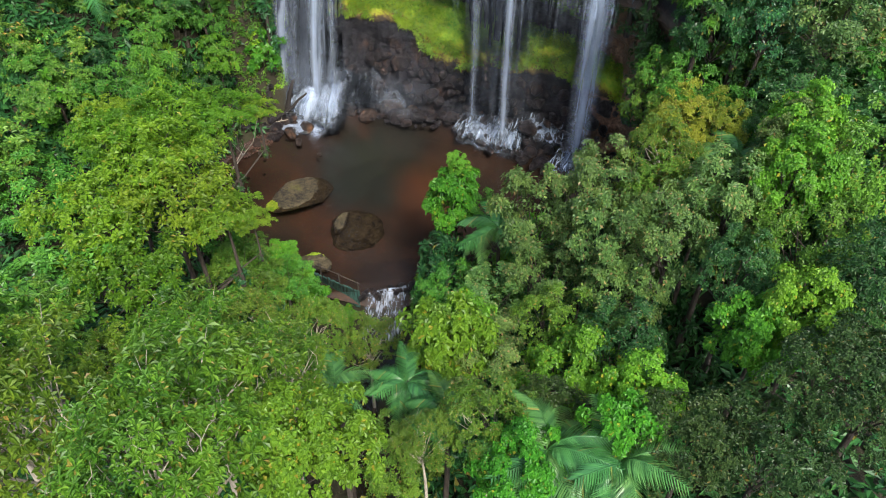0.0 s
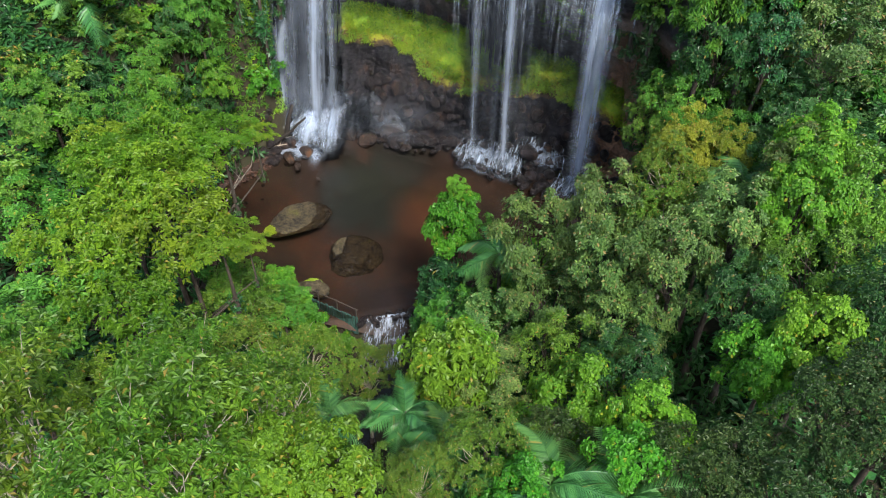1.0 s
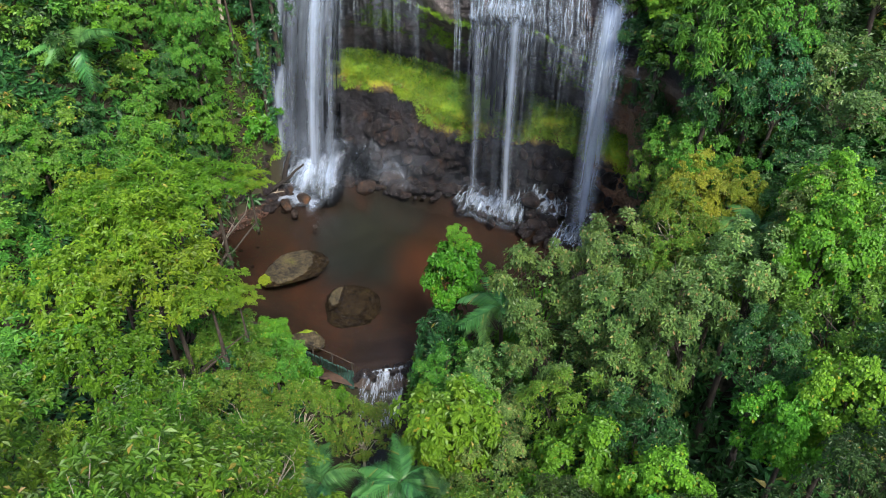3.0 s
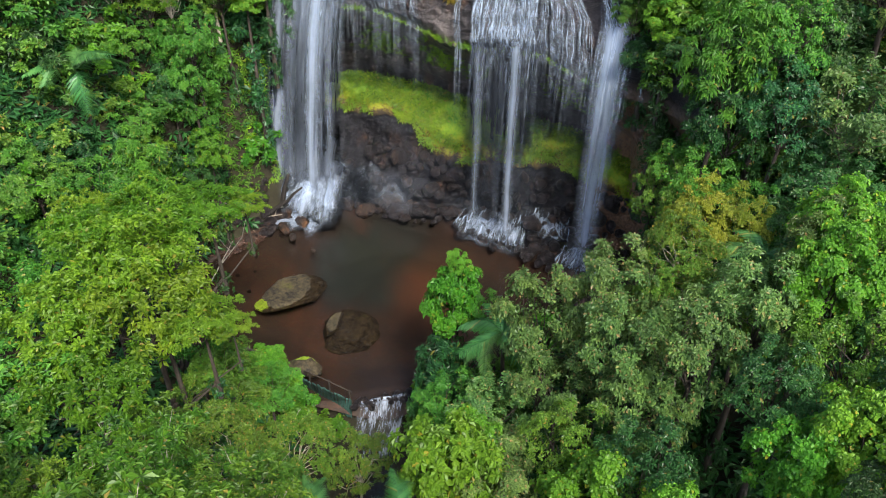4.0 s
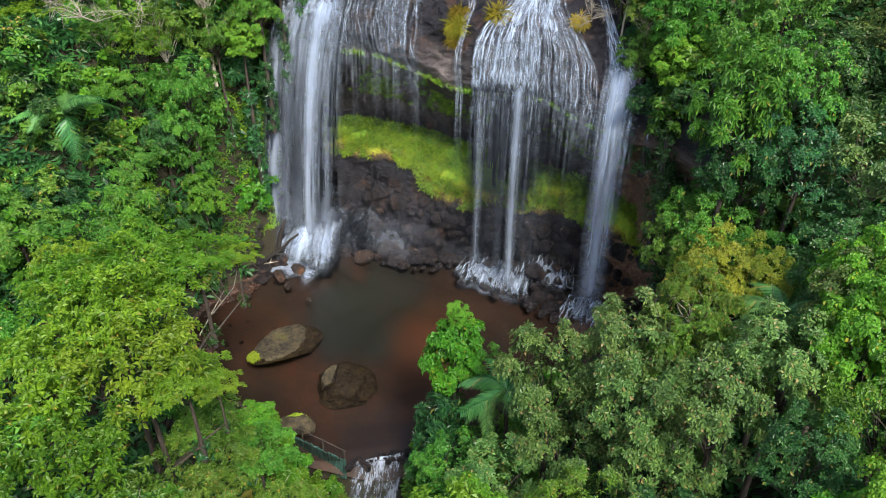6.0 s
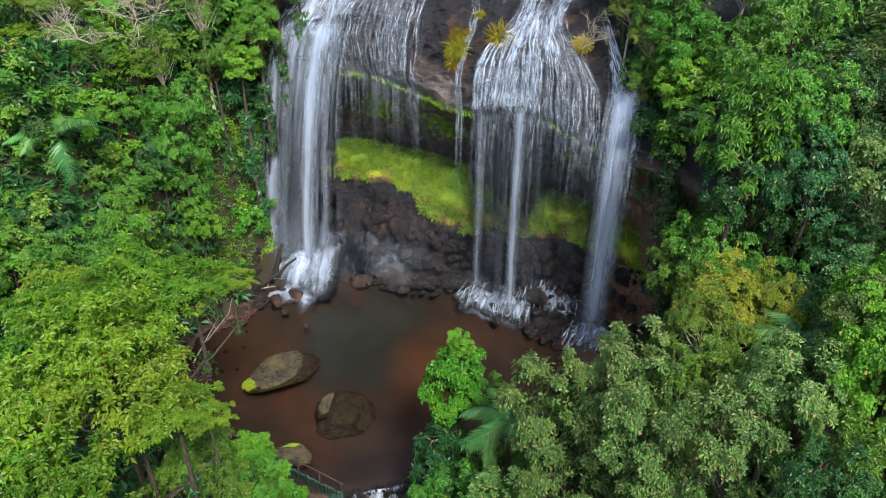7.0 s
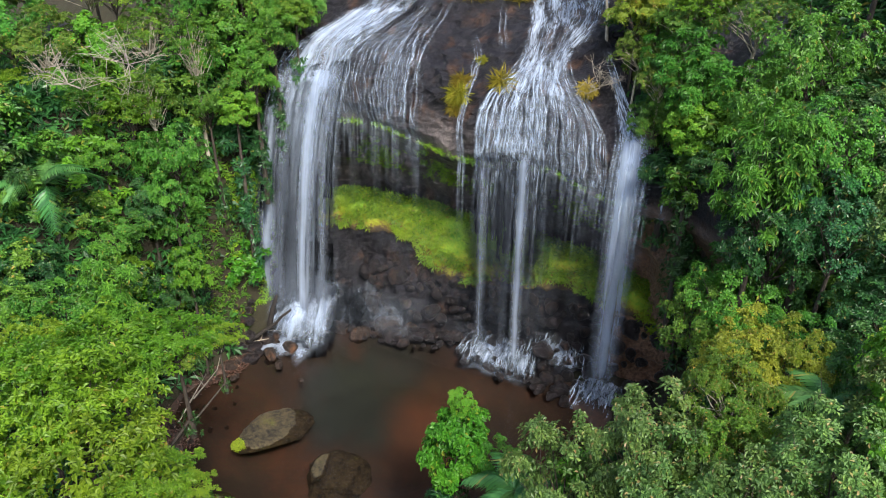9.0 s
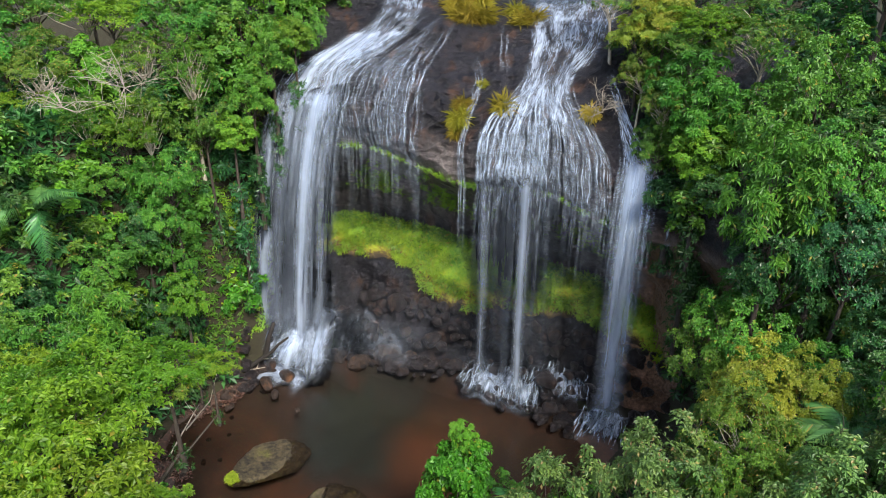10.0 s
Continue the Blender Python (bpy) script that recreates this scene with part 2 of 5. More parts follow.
def fall_material(name, density, streak, white=0.85, run=0.025, fine=0.2, opacity=1.0, patch=0.15, swirl=0.0):
    """Falling water: white streaks along the fall, clear between. UV: u across in metres, v down in metres."""
    m, t, bsdf, out = nodes_of(name)
    co = t.nodes.new("ShaderNodeTexCoord")

    def layer(sx, sy, detail):
        mp = t.nodes.new("ShaderNodeMapping")
        mp.inputs["Scale"].default_value = (sx, sy, 1)
        t.links.new(co.outputs["UV"], mp.inputs[0])
        n = t.nodes.new("ShaderNodeTexNoise")
        n.inputs["Scale"].default_value, n.inputs["Detail"].default_value, n.inputs["Roughness"].default_value = 1, detail, 0.6
        n.inputs["Distortion"].default_value = swirl
        t.links.new(mp.outputs[0], n.inputs["Vector"])
        return n.outputs["Fac"]
    f = mix(t, fine, layer(streak, run, 2), layer(streak * 4, run * 3, 3))
    f = calc(t, "ADD", f, calc(t, "MULTIPLY", calc(t, "SUBTRACT", layer(streak * 0.3, run * 0.8, 2), 0.5), patch))
    at = t.nodes.new("ShaderNodeAttribute")
    at.attribute_name = "veil"
    f = calc(t, "ADD", f, calc(t, "MULTIPLY", calc(t, "SUBTRACT", at.outputs["Fac"], 1.0), 0.3))
    a = ramp(t, f, [(0.6 - density * 0.45, (0, 0, 0)), (0.82 - density * 0.15, (1, 1, 1))])
    hole = layer(0.8, 0.35, 3)
    a = calc(t, "MULTIPLY", a, ramp(t, hole, [(0.25, (0.55, 0.55, 0.55)), (0.6, (1, 1, 1))]))
    a = calc(t, "MULTIPLY", a, calc(t, "MULTIPLY", at.outputs["Fac"], 1.6 * opacity, True), True)
    bsdf.inputs["Base Color"].default_value = (white * 0.76, white * 0.89, white * 1.1, 1)
    bsdf.inputs["Roughness"].default_value = 0.5
    tl = t.nodes.new("ShaderNodeBsdfTranslucent")
    tl.inputs[0].default_value = (white * 0.76, white * 0.89, white * 1.1, 1)
    m1 = t.nodes.new("ShaderNodeMixShader")
    m1.inputs[0].default_value = 0.5
    t.links.new(bsdf.outputs[0], m1.inputs[1])
    t.links.new(tl.outputs[0], m1.inputs[2])
    tr = t.nodes.new("ShaderNodeBsdfTransparent")
    m2 = t.nodes.new("ShaderNodeMixShader")
    t.links.new(a, m2.inputs[0])
    t.links.new(tr.outputs[0], m2.inputs[1])
    t.links.new(m1.outputs[0], m2.inputs[2])
    t.links.new(m2.outputs[0], out.inputs[0])
    return m


def strand_material():
    """Single strands of falling water: white cores that break up along the fall, thin at the sides."""
    m, t, bsdf, out = nodes_of("water_strand")
    co = t.nodes.new("ShaderNodeTexCoord")
    mp = t.nodes.new("ShaderNodeMapping")
    mp.inputs["Scale"].default_value = (5, 1.3, 1)
    t.links.new(co.outputs["UV"], mp.inputs[0])
    n = t.nodes.new("ShaderNodeTexNoise")
    n.inputs["Scale"].default_value, n.inputs["Detail"].default_value = 1, 3
    t.links.new(mp.outputs[0], n.inputs["Vector"])
    at = t.nodes.new("ShaderNodeAttribute")
    at.attribute_name = "veil"
    a = calc(t, "MULTIPLY", at.outputs["Fac"], ramp(t, n.outputs["Fac"], [(0.36, (0.08, 0.08, 0.08)), (0.66, (1, 1, 1))]), True)
    bsdf.inputs["Base Color"].default_value = (0.72, 0.84, 1.0, 1)
    bsdf.inputs["Roughness"].default_value = 0.4
    tl = t.nodes.new("ShaderNodeBsdfTranslucent")
    tl.inputs[0].default_value = (0.72, 0.84, 1.0, 1)
    m1 = t.nodes.new("ShaderNodeMixShader")
    m1.inputs[0].default_value = 0.45
    t.links.new(bsdf.outputs[0], m1.inputs[1])
    t.links.new(tl.outputs[0], m1.inputs[2])
    tr = t.nodes.new("ShaderNodeBsdfTransparent")
    m2 = t.nodes.new("ShaderNodeMixShader")
    t.links.new(a, m2.inputs[0])
    t.links.new(tr.outputs[0], m2.inputs[1])
    t.links.new(m1.outputs[0], m2.inputs[2])
    t.links.new(m2.outputs[0], out.inputs[0])
    return m


M_STRAND = strand_material()
M_SLAB, M_MOSS, M_GROUND, M_BED, M_WATER = slab_material(), moss_material(), ground_material(), bed_material(), water_material()
M_FALL = fall_material("fall_dense", 1.0, 1.5, 0.97, fine=0.1, opacity=1.0, patch=0.2)
M_VEIL = fall_material("fall_veil", 0.78, 1.6, 0.95, fine=0.12, patch=0.35)
M_SHEER = fall_material("fall_sheer", 0.95, 0.9, 0.9, 0.02, 0.25, 0.45)
M_HAZE = fall_material("fall_haze", 1.05, 0.6, 0.85, 0.03, 0.2, 0.15)
M_RAPID = fall_material("fall_rapid", 0.46, 2.6, 0.92, 0.6, 0.6, patch=0.6, swirl=0.8)
M_FOAM = fall_material("fall_foam", 1.05, 1.6, 0.92, 0.3, 0.4)
M_LACE = fall_material("foam_lace", 0.66, 2.2, 0.95, 1.5, 0.6, patch=0.3, swirl=1.2)
M_MIST = fall_material("spray_mist", 1.0, 0.3, 0.9, 0.15, 0.2, 0.1)


# ---- mesh helpers ----
def mesh_of(name, verts, faces, mat, smooth=False):
    me = bpy.data.meshes.new(name)
    me.from_pydata(verts.tolist() if hasattr(verts, "tolist") else verts, [], faces.tolist() if hasattr(faces, "tolist") else faces)
    me.materials.append(mat)
    if smooth:
        me.polygons.foreach_set("use_smooth", [True] * len(me.polygons))
    me.update()
    return me


def part(name, me, parent=None, label=""):
    ob = new(name, me)
    ob.parent = parent
    return tagged(ob, label) if label else ob


class Soup:
    """Collects vertices and faces of one mesh."""

    def __init__(self):
        self.v, self.f, self.n = [], [], 0

    def add(self, verts, faces):
        self.v.append(np.asarray(verts, float))
        self.f.extend([tuple(i + self.n for i in f) for f in faces])
        self.n += len(verts)

    def tube(self, pts, radii, sides=6):
        pts = np.asarray(pts, float)
        ring, faces = [], []
        for k, p in enumerate(pts):
            a = pts[min(k + 1, len(pts) - 1)] - pts[max(k - 1, 0)]
            a = a / (np.linalg.norm(a) + 1e-9)
            u = np.cross(a, (0.31, 0.17, 0.93) if abs(a[2]) < 0.9 else (1, 0, 0))
            u /= np.linalg.norm(u)
            w = np.cross(a, u)
            for j in range(sides):
                g = 2 * math.pi * j / sides
                ring.append(p + radii[k] * (u * math.cos(g) + w * math.sin(g)))
        for k in range(len(pts) - 1):
            for j in range(sides):
                faces.append((k * sides + j, k * sides + (j + 1) % sides, (k + 1) * sides + (j + 1) % sides, (k + 1) * sides + j))
        faces.append(tuple(range((len(pts) - 1) * sides, len(pts) * sides)))
        self.add(ring, faces)

    def mesh(self, name, mat, smooth=True):
        return mesh_of(name, np.concatenate(self.v), self.f, mat, smooth)


def unit(a):
    return a / (np.linalg.norm(a, axis=-1, keepdims=True) + 1e-9)


def leaves(rng, pos, axis, count, length, width, lift=0.35, droop=0.25, wide=0.5):
    """Rosettes of folded leaves, one rosette at each pos, round its axis."""
    n = len(pos)
    u = unit(np.cross(axis, rng.normal(size=(n, 3))))
    w = np.cross(axis, u)
    az = (np.arange(count)[None] / count + rng.random((n, 1))) * 2 * np.pi + rng.normal(0, 0.25, (n, count))
    el = rng.normal(lift, 0.22, (n, count))
    side = u[:, None] * np.cos(az)[..., None] + w[:, None] * np.sin(az)[..., None]
    a = axis[:, None] * np.sin(el)[..., None] + side * np.cos(el)[..., None]
    a[..., 2] -= droop
    a = unit(a)
    nrm = unit(axis[:, None] * np.cos(el)[..., None] - side * np.sin(el)[..., None] + rng.normal(0, 0.2, a.shape))
    b = unit(np.cross(a, nrm))
    nrm = np.cross(b, a)
    L = length * rng.uniform(0.65, 1.2, (n, count, 1))
    W = width * L / length
    p = pos[:, None] + a * L * 0.1
    v = np.stack([p, p + a * L * wide + b * W * 0.5 + nrm * W * 0.18, p + a * L - nrm * L * 0.12, p + a * L * wide - b * W * 0.5 + nrm * W * 0.18], 2).reshape(-1, 3)
    k = np.arange(n * count)[:, None] * 4
    f = np.concatenate([k + [[0, 2, 1]], k + [[0, 3, 2]]], 0)
    return v, f


def crown(rng, R, depth, top, clumps, twigs, count, length, width, lift=0.35, droop=0.25, flat=0.65, low=-0.3, up=0.8, size=1.0, face=0.7):
    """Leaf clumps over an uneven dome, each clump a tuft of rosettes with open gaps between. Returns leaf mesh data and clump centres."""
    i = np.arange(clumps) + 0.5
    h = 1 - (1 - low) * i / clumps
    g = i * 2.39996 + rng.random() * 6
    d = unit(np.stack([np.sqrt(1 - h * h) * np.cos(g), np.sqrt(1 - h * h) * np.sin(g), h], 1) + rng.normal(0, 0.18, (clumps, 3)))
    bumps = unit(rng.normal(size=(6, 3)) + (0, 0, 0.3))
    lobes = 0.74 + 0.32 * np.clip(np.max(d @ bumps.T, axis=1), 0, 1) ** 2
    lobes *= rng.uniform(0.66, 1.12, len(d))
    c = d * lobes[:, None] * (R, R, depth) + (0, 0, top - depth)
    rc = R * size * rng.uniform(0.13, 0.29, len(d))
    many = np.repeat(np.arange(len(d)), np.maximum(6, (twigs * (rc / rc.mean()) ** 1.6)).astype(int))
    q = unit(rng.normal(size=(len(many), 3)) + d[many] * 0.6 + (0, 0, up))
    rad = rc[many][:, None] * rng.uniform(0.7, 1.05, (len(many), 1)) * np.where(rng.random((len(many), 1)) < 0.1, 1.35, 1)
    pos = c[many] + q * rad * (1, 1, flat)
    axis = unit(q * 0.8 + d[many] * 0.3 + (0, 0, face) + rng.normal(0, 0.15, pos.shape))
    v, f = leaves(rng, pos, axis, count, length, width, lift, droop, 0.62)
    inner = d * lobes[:, None] * (R, R, depth) * 0.6 + (0, 0, top - depth)
    inner = np.repeat(inner, 3, 0) + rng.normal(0, 0.13 * R, (len(d) * 3, 3))
    v2, f2 = leaves(rng, inner, unit(np.repeat(d, 3, 0) + (0, 0, 0.6)), 5, length * 1.15, width * 1.2, 0.15, 0.1)
    return np.concatenate([v, v2]), np.concatenate([f, f2 + len(v)]), c


def tree(rng, R, depth, height, mat, bark, label, spec, clumps=34, twigs=26, limbs=16, low=-0.3, flat=0.65, up=0.8, size=1.0, bare=0, face=0.7):
    """One broadleaf tree, its base at the origin; bare: how many leafless twigs stand out of the crown."""
    count, length, width, lift, droop = spec
    root = new("tree")
    v, f, c = crown(rng, R, depth, height, clumps, twigs, count, length, width, lift, droop, flat, low, up, size, face)
    s = Soup()
    lean = rng.normal(0, 0.25, 2)
    trunk = [np.array([lean[0] * k * k, lean[1] * k * k, (height - depth * 1.6) * k]) for k in (-0.15, 0.2, 0.5, 0.8, 1)]
    s.tube(trunk, [0.26, 0.2, 0.17, 0.14, 0.11], 8)
    part("trunk", s.mesh("trunk", bark), root)
    s = Soup()
    for j in rng.permutation(len(c))[:limbs]:
        a, b = trunk[3] + (trunk[4] - trunk[3]) * rng.random(), c[j]
        mid = (a + b) / 2 + rng.normal(0, 0.12, 3) * R + (0, 0, 0.1 * R)
        s.tube([a, mid, a + (b - a) * 0.93], [0.06, 0.035, 0.01], 4)
    for j in rng.integers(0, max(1, len(c) // 2), bare):
        a = c[j]
        b = a + (rng.normal(0, 0.4, 3) + (0, 0, 0.55)) * R * 0.32
        s.tube([a, (a + b) / 2 + rng.normal(0, 0.05, 3) * R, b], [0.022, 0.016, 0.006], 3)
    part("limb", s.mesh("limb", bark), root)
    part("crown", mesh_of("crown", v, f, mat), root)
    return tagged(root, label, "tree", "rainforest trees")


def ease(k):
    k = np.clip(k, 0, 1)
    return k * k * (3 - 2 * k)


def ground_z(x, y):
    """Height of the forest floor: pool basin, river, banks, both hillsides and the land above the falls."""
    x, y = np.asarray(x, float), np.asarray(y, float)
    q = np.sqrt(((x - 3.5) / 12.5) ** 2 + ((y - 2.4) / 11.0) ** 2)
    d = (q - 1) * 11
    g = np.where(d < 0, -1.6 + 1.5 * np.clip(1 + d / 5, 0, 1), -0.1 + 0.35 * np.clip(d, 0, 1.5) + 0.15 * np.clip(d - 1.5, 0, 25))
    river = np.exp(-((x - 3.6 - 0.05 * (y + 8)) / 3.0) ** 2) * np.clip((-6.5 - y) / 2.5, 0, 1)
    g = g * (1 - river) + river * (-2.2 + 0.02 * (y + 8))
    left = ease((-11 + 0.33 * y + 0.5 * np.clip(y - 8, 0, 7) - x) / (9 - 0.75 * np.clip(y - 8, 0, 4))) * np.clip(4 + 1.3 * (y + 5), 3, 18)
    right = ease((x - 18.6 - 0.22 * (y + 5)) / 8) * np.clip(9 + 1.0 * (y + 8), 5, 18)
    s = (x - 0.3) * 0.88 + (y - 13.8) * -0.475
    n = (x - 0.3) * -0.475 + (y - 13.8) * -0.88
    fall = np.clip((s + 7) / 3, 0, 1) * np.clip((23.5 - s) / 2, 0, 1)
    lo, hi = 2 * (1 - fall) - 7.5 * fall, -7 * (1 - fall) - 9.5 * fall
    back = 20 * ease((lo - n) / (lo - hi)) + 0.15 * np.clip(hi - n, 0, 80)
    hill = np.maximum(np.maximum(left, right), back)
    return g * (1 - 0.8 * ease(hill / 8)) + hill + 0.25 * np.sin(x * 0.7 + 1) * np.cos(y * 0.6)


def cliff_front(s):
    """How far the cliff stands out towards the pool, along its length s."""
    s = np.asarray(s, float)
    return 0.14 * np.clip(-s, 0, 9) ** 1.6 + 0.3 * np.clip(s - 21, 0, 5) ** 1.6


def at_cliff(s, n, z):
    """World place from the length along the cliff, the distance out from it and the height."""
    return np.stack(np.broadcast_arrays(0.3 + 0.88 * s - 0.475 * n, 13.8 - 0.475 * s - 0.88 * n, z), -1)


def wobble(x, y, z, scale, seed):
    """Smooth noise of arrays, about -1 to 1."""
    x, y, z = (np.asarray(a, float) for a in np.broadcast_arrays(x, y, z))
    return np.array([noise.noise(Vector((a * scale + seed, b * scale, c * scale))) for a, b, c in zip(x.ravel(), y.ravel(), z.ravel())]).reshape(x.shape)


def lip_z(s):
    return 15.5 - 0.11 * s + 0.3 * np.sin(s * 0.55) + 0.25 * np.exp(-((s - 14) / 2) ** 2)


def moss_top(s):
    return 8.8 - 0.012 * np.clip(s - 1, 0, 40) ** 1.7 - 0.11 * np.clip(s - 17, 0, 6) ** 1.6


def shore(s):
    """How far the foot of the cliff draws back from the pool, along its length."""
    return np.interp(s, [-2, 1.8, 5.2, 8.3, 9.8, 12.4, 15, 18, 24], [0, 0, -0.8, -2.0, -0.9, -0.5, -0.5, -1.6, -1.6])


def foot(zz):
    return np.interp(zz, [0.2, 1.6, 3.2, 4.6, 5.4, 6.4], [1, 0.85, 0.6, 0.35, 0.15, 0])


def grid_mesh(name, P, mat, smooth=True, uv=None, veil=None):
    """A mesh over a grid of places P[i, j]."""
    a, b = P.shape[:2]
    i, j = np.meshgrid(np.arange(a - 1), np.arange(b - 1), indexing="ij")
    k = (i * b + j).ravel()
    me = mesh_of(name, P.reshape(-1, 3), np.stack([k, k + b, k + b + 1, k + 1], 1), mat, smooth)
    if uv is not None:
        lay = me.uv_layers.new(name="UVMap")
        idx = np.empty(len(me.loops), int)
        me.loops.foreach_get("vertex_index", idx)
        lay.data.foreach_set("uv", uv.reshape(-1, 2)[idx].ravel())
    if veil is not None:
        at = me.attributes.new("veil", "FLOAT", "POINT")
        at.data.foreach_set("value", veil.ravel())
    return me


# ---- ground ----
def axis_steps(lo, hi, fine, far):
    core = np.arange(lo, hi + 0.01, fine)
    out = [far * 0.02, far * 0.06, far * 0.2, far]
    return np.concatenate([[lo - a for a in out[::-1]], core, [hi + a for a in out]])


gx, gy = np.meshgrid(axis_steps(-50, 60, 1.0, 2000), axis_steps(-70, 60, 1.0, 2000), indexing="ij")
gz = ground_z(gx, gy)
gz = gz - 0.7 * ((gx > -11) & (gx < 18) & (gy > -8.4) & (gy < 15) & (gz < 0.2))
ground = new("ground", grid_mesh("ground", np.stack([gx, gy, gz], -1), M_GROUND))
tagged(ground, "dark leaf-littered forest floor sloping to the pool", "ground", kind="structure")

px_, py_ = np.meshgrid(np.linspace(-11, 18, 88), np.linspace(-8.1, 15, 72), indexing="ij")
bed_z = np.minimum(ground_z(px_, py_) + 0.05 + 0.12 * wobble(px_, py_, 0, 0.6, 3), 0.12)
bed = new("pool_bed", grid_mesh("pool_bed", np.stack([px_, py_, bed_z], -1), M_BED))
tagged(bed, "red-brown clay and silt bed of the pool", "pool bed", kind="structure")

wx, wy = np.meshgrid(np.linspace(-11.5, 19, 60), np.linspace(-8.0, 16, 50), indexing="ij")
water = new("water", grid_mesh("water", np.stack([wx, wy, 0 * wx], -1), M_WATER))
tagged(water, "brown clear pool water with soft ripples", "water", kind="structure")

# ---- cliff ----
cs = np.linspace(-10, 25.5, 230)
profile = [  # out from the cliff line, height above the lip (up) or share of the lip's height (down)
    (0.6, -2.0), (0.0, -0.6), (-0.6, 0.2), (-1.4, 1.6), (-2.0, 3.2), (-2.6, 4.6), (-3.0, 5.4),
    (-3.5, 6.4), (-4.1, 7.6), (-4.8, 8.6), (-4.9, 9.6), (-4.5, 10.8), (-3.6, 11.6), (-3.7, 12.4), (-2.6, 13.5), (-1.2, 14.6), (-0.6, 14.9),
    (-0.35, 15.6), (-0.3, 16.4), (-0.5, 17.4), (-0.9, 18.3), (-1.6, 19.2), (-2.6, 20.0), (-3.8, 20.8), (-5.0, 21.8), (-6.2, 22.8), (-7.8, 23.6), (-10, 24.4), (-14, 25.0)]
prof = np.array(profile)


def cliff_at(S, K, out=0.0):
    """The place on the cliff at length S and profile step K, lifted off the rock by out."""
    S, K = np.broadcast_arrays(np.asarray(S, float), np.asarray(K, float))
    NN, ZZ = (np.interp(K, range(len(prof)), prof[:, i]) for i in (0, 1))
    lz, mt = lip_z(S), moss_top(S)
    Z = np.where(ZZ <= 8.6, ZZ * np.where(ZZ > 0, mt / 8.6, 1), np.where(ZZ < 15, mt + (ZZ - 8.6) / (14.9 - 8.6) * (lz - mt), lz + ZZ - 14.9))
    NN = NN + shore(S) * foot(ZZ)
    rough = 0.45 * wobble(S, NN * 1.2, Z, 0.35, 5)
    NN = NN + 2.4 * np.clip((S - 20.2) / 1.6, 0, 1) * np.exp(-((K - 10) / 2.6) ** 2)
    dome = np.clip(K - 15.5, 0, 1)
    rough = rough + (0.22 - 0.08 * dome) * wobble(S, NN, Z, 1.1, 9) + (0.1 - 0.06 * dome) * wobble(S, NN, Z * 1.6, 2.6, 12)
    rough = rough + np.clip(K - 16, 0, 3) * (0.08 - 0.17 * abs(wobble(S * 0.8, NN, Z * 1.3, 0.8, 33)) - 0.06 * abs(wobble(S, NN, Z * 2.2, 1.7, 41)) + 0.03 * wobble(S * 0.3, 0, Z * 2.2, 1.0, 51))
    return at_cliff(S, NN + cliff_front(S) + rough + out, Z + 0.3 * rough + out * 0.6)


S, K = np.meshgrid(cs, np.linspace(0, len(prof) - 1, 190), indexing="ij")
P = cliff_at(S, K)
# where the recess rock is brown and has brightness put into its colour
dry_lift = np.clip((K - 9.6) / 1.2, 0, 1) * np.clip((17.2 - K) / 0.8, 0, 1) * np.clip(0.75 + 0.6 * wobble(S * 0.6, K * 0.3, 0, 0.7, 71), 0, 1)
dry_lift = np.maximum(dry_lift, np.clip(1 - abs(S - 8.0) / 2.4, 0, 1) * np.clip((K - 15) / 1, 0, 1) * np.clip((19.5 - K) / 1.5, 0, 1))
cliff = new("cliff", grid_mesh("cliff", P, M_ROCK, False, veil=dry_lift))
tagged(cliff, "dark wet basalt cliff with an overhanging lip", "cliff", kind="structure")
# ---- moss bank: a sloping band of moss and grass under the overhang ----
ms_, mv = np.meshgrid(np.linspace(-6.5, 23, 130), np.linspace(0, 1, 26), indexing="ij")
bite = 0.5 + 0.5 * wobble(ms_, mv * 0, 0, 0.35, 21)
mlow = moss_top(ms_) * (np.interp(ms_, [-6, 3.2, 5.2, 8.5, 9.8, 13.8, 17.5], [0.7, 0.7, 0.5, 0.45, 0.54, 0.66, 0.7]) - 0.06 + 0.14 * bite + 0.04 * wobble(ms_, 0, 0, 1.6, 8))
mz = mlow + (moss_top(ms_) + 0.1 - mlow) * mv
mn = np.interp(mz / moss_top(ms_) * 8.6, [3.2, 4.6, 5.4, 6.4, 7.6, 8.6, 9.0], [-2.0, -2.6, -3.0, -3.5, -4.1, -4.8, -4.9])
mr = 0.45 * wobble(ms_, mn * 1.2, mz, 0.35, 5) + 0.3 * wobble(ms_, mv, mz, 1.0, 4)
mn = mn + shore(ms_) * foot(mz / moss_top(ms_) * 8.6)
moss_P = at_cliff(ms_, mn + cliff_front(ms_) + mr + 0.28 * np.sin(mv * math.pi) + 0.12, mz + 0.1)
moss_bank = new("moss_bank", grid_mesh("moss_bank", moss_P, M_MOSS, veil=mv))
tagged(moss_bank, "yellow-green moss band on the recessed cliff ledge", "moss", kind="structure")


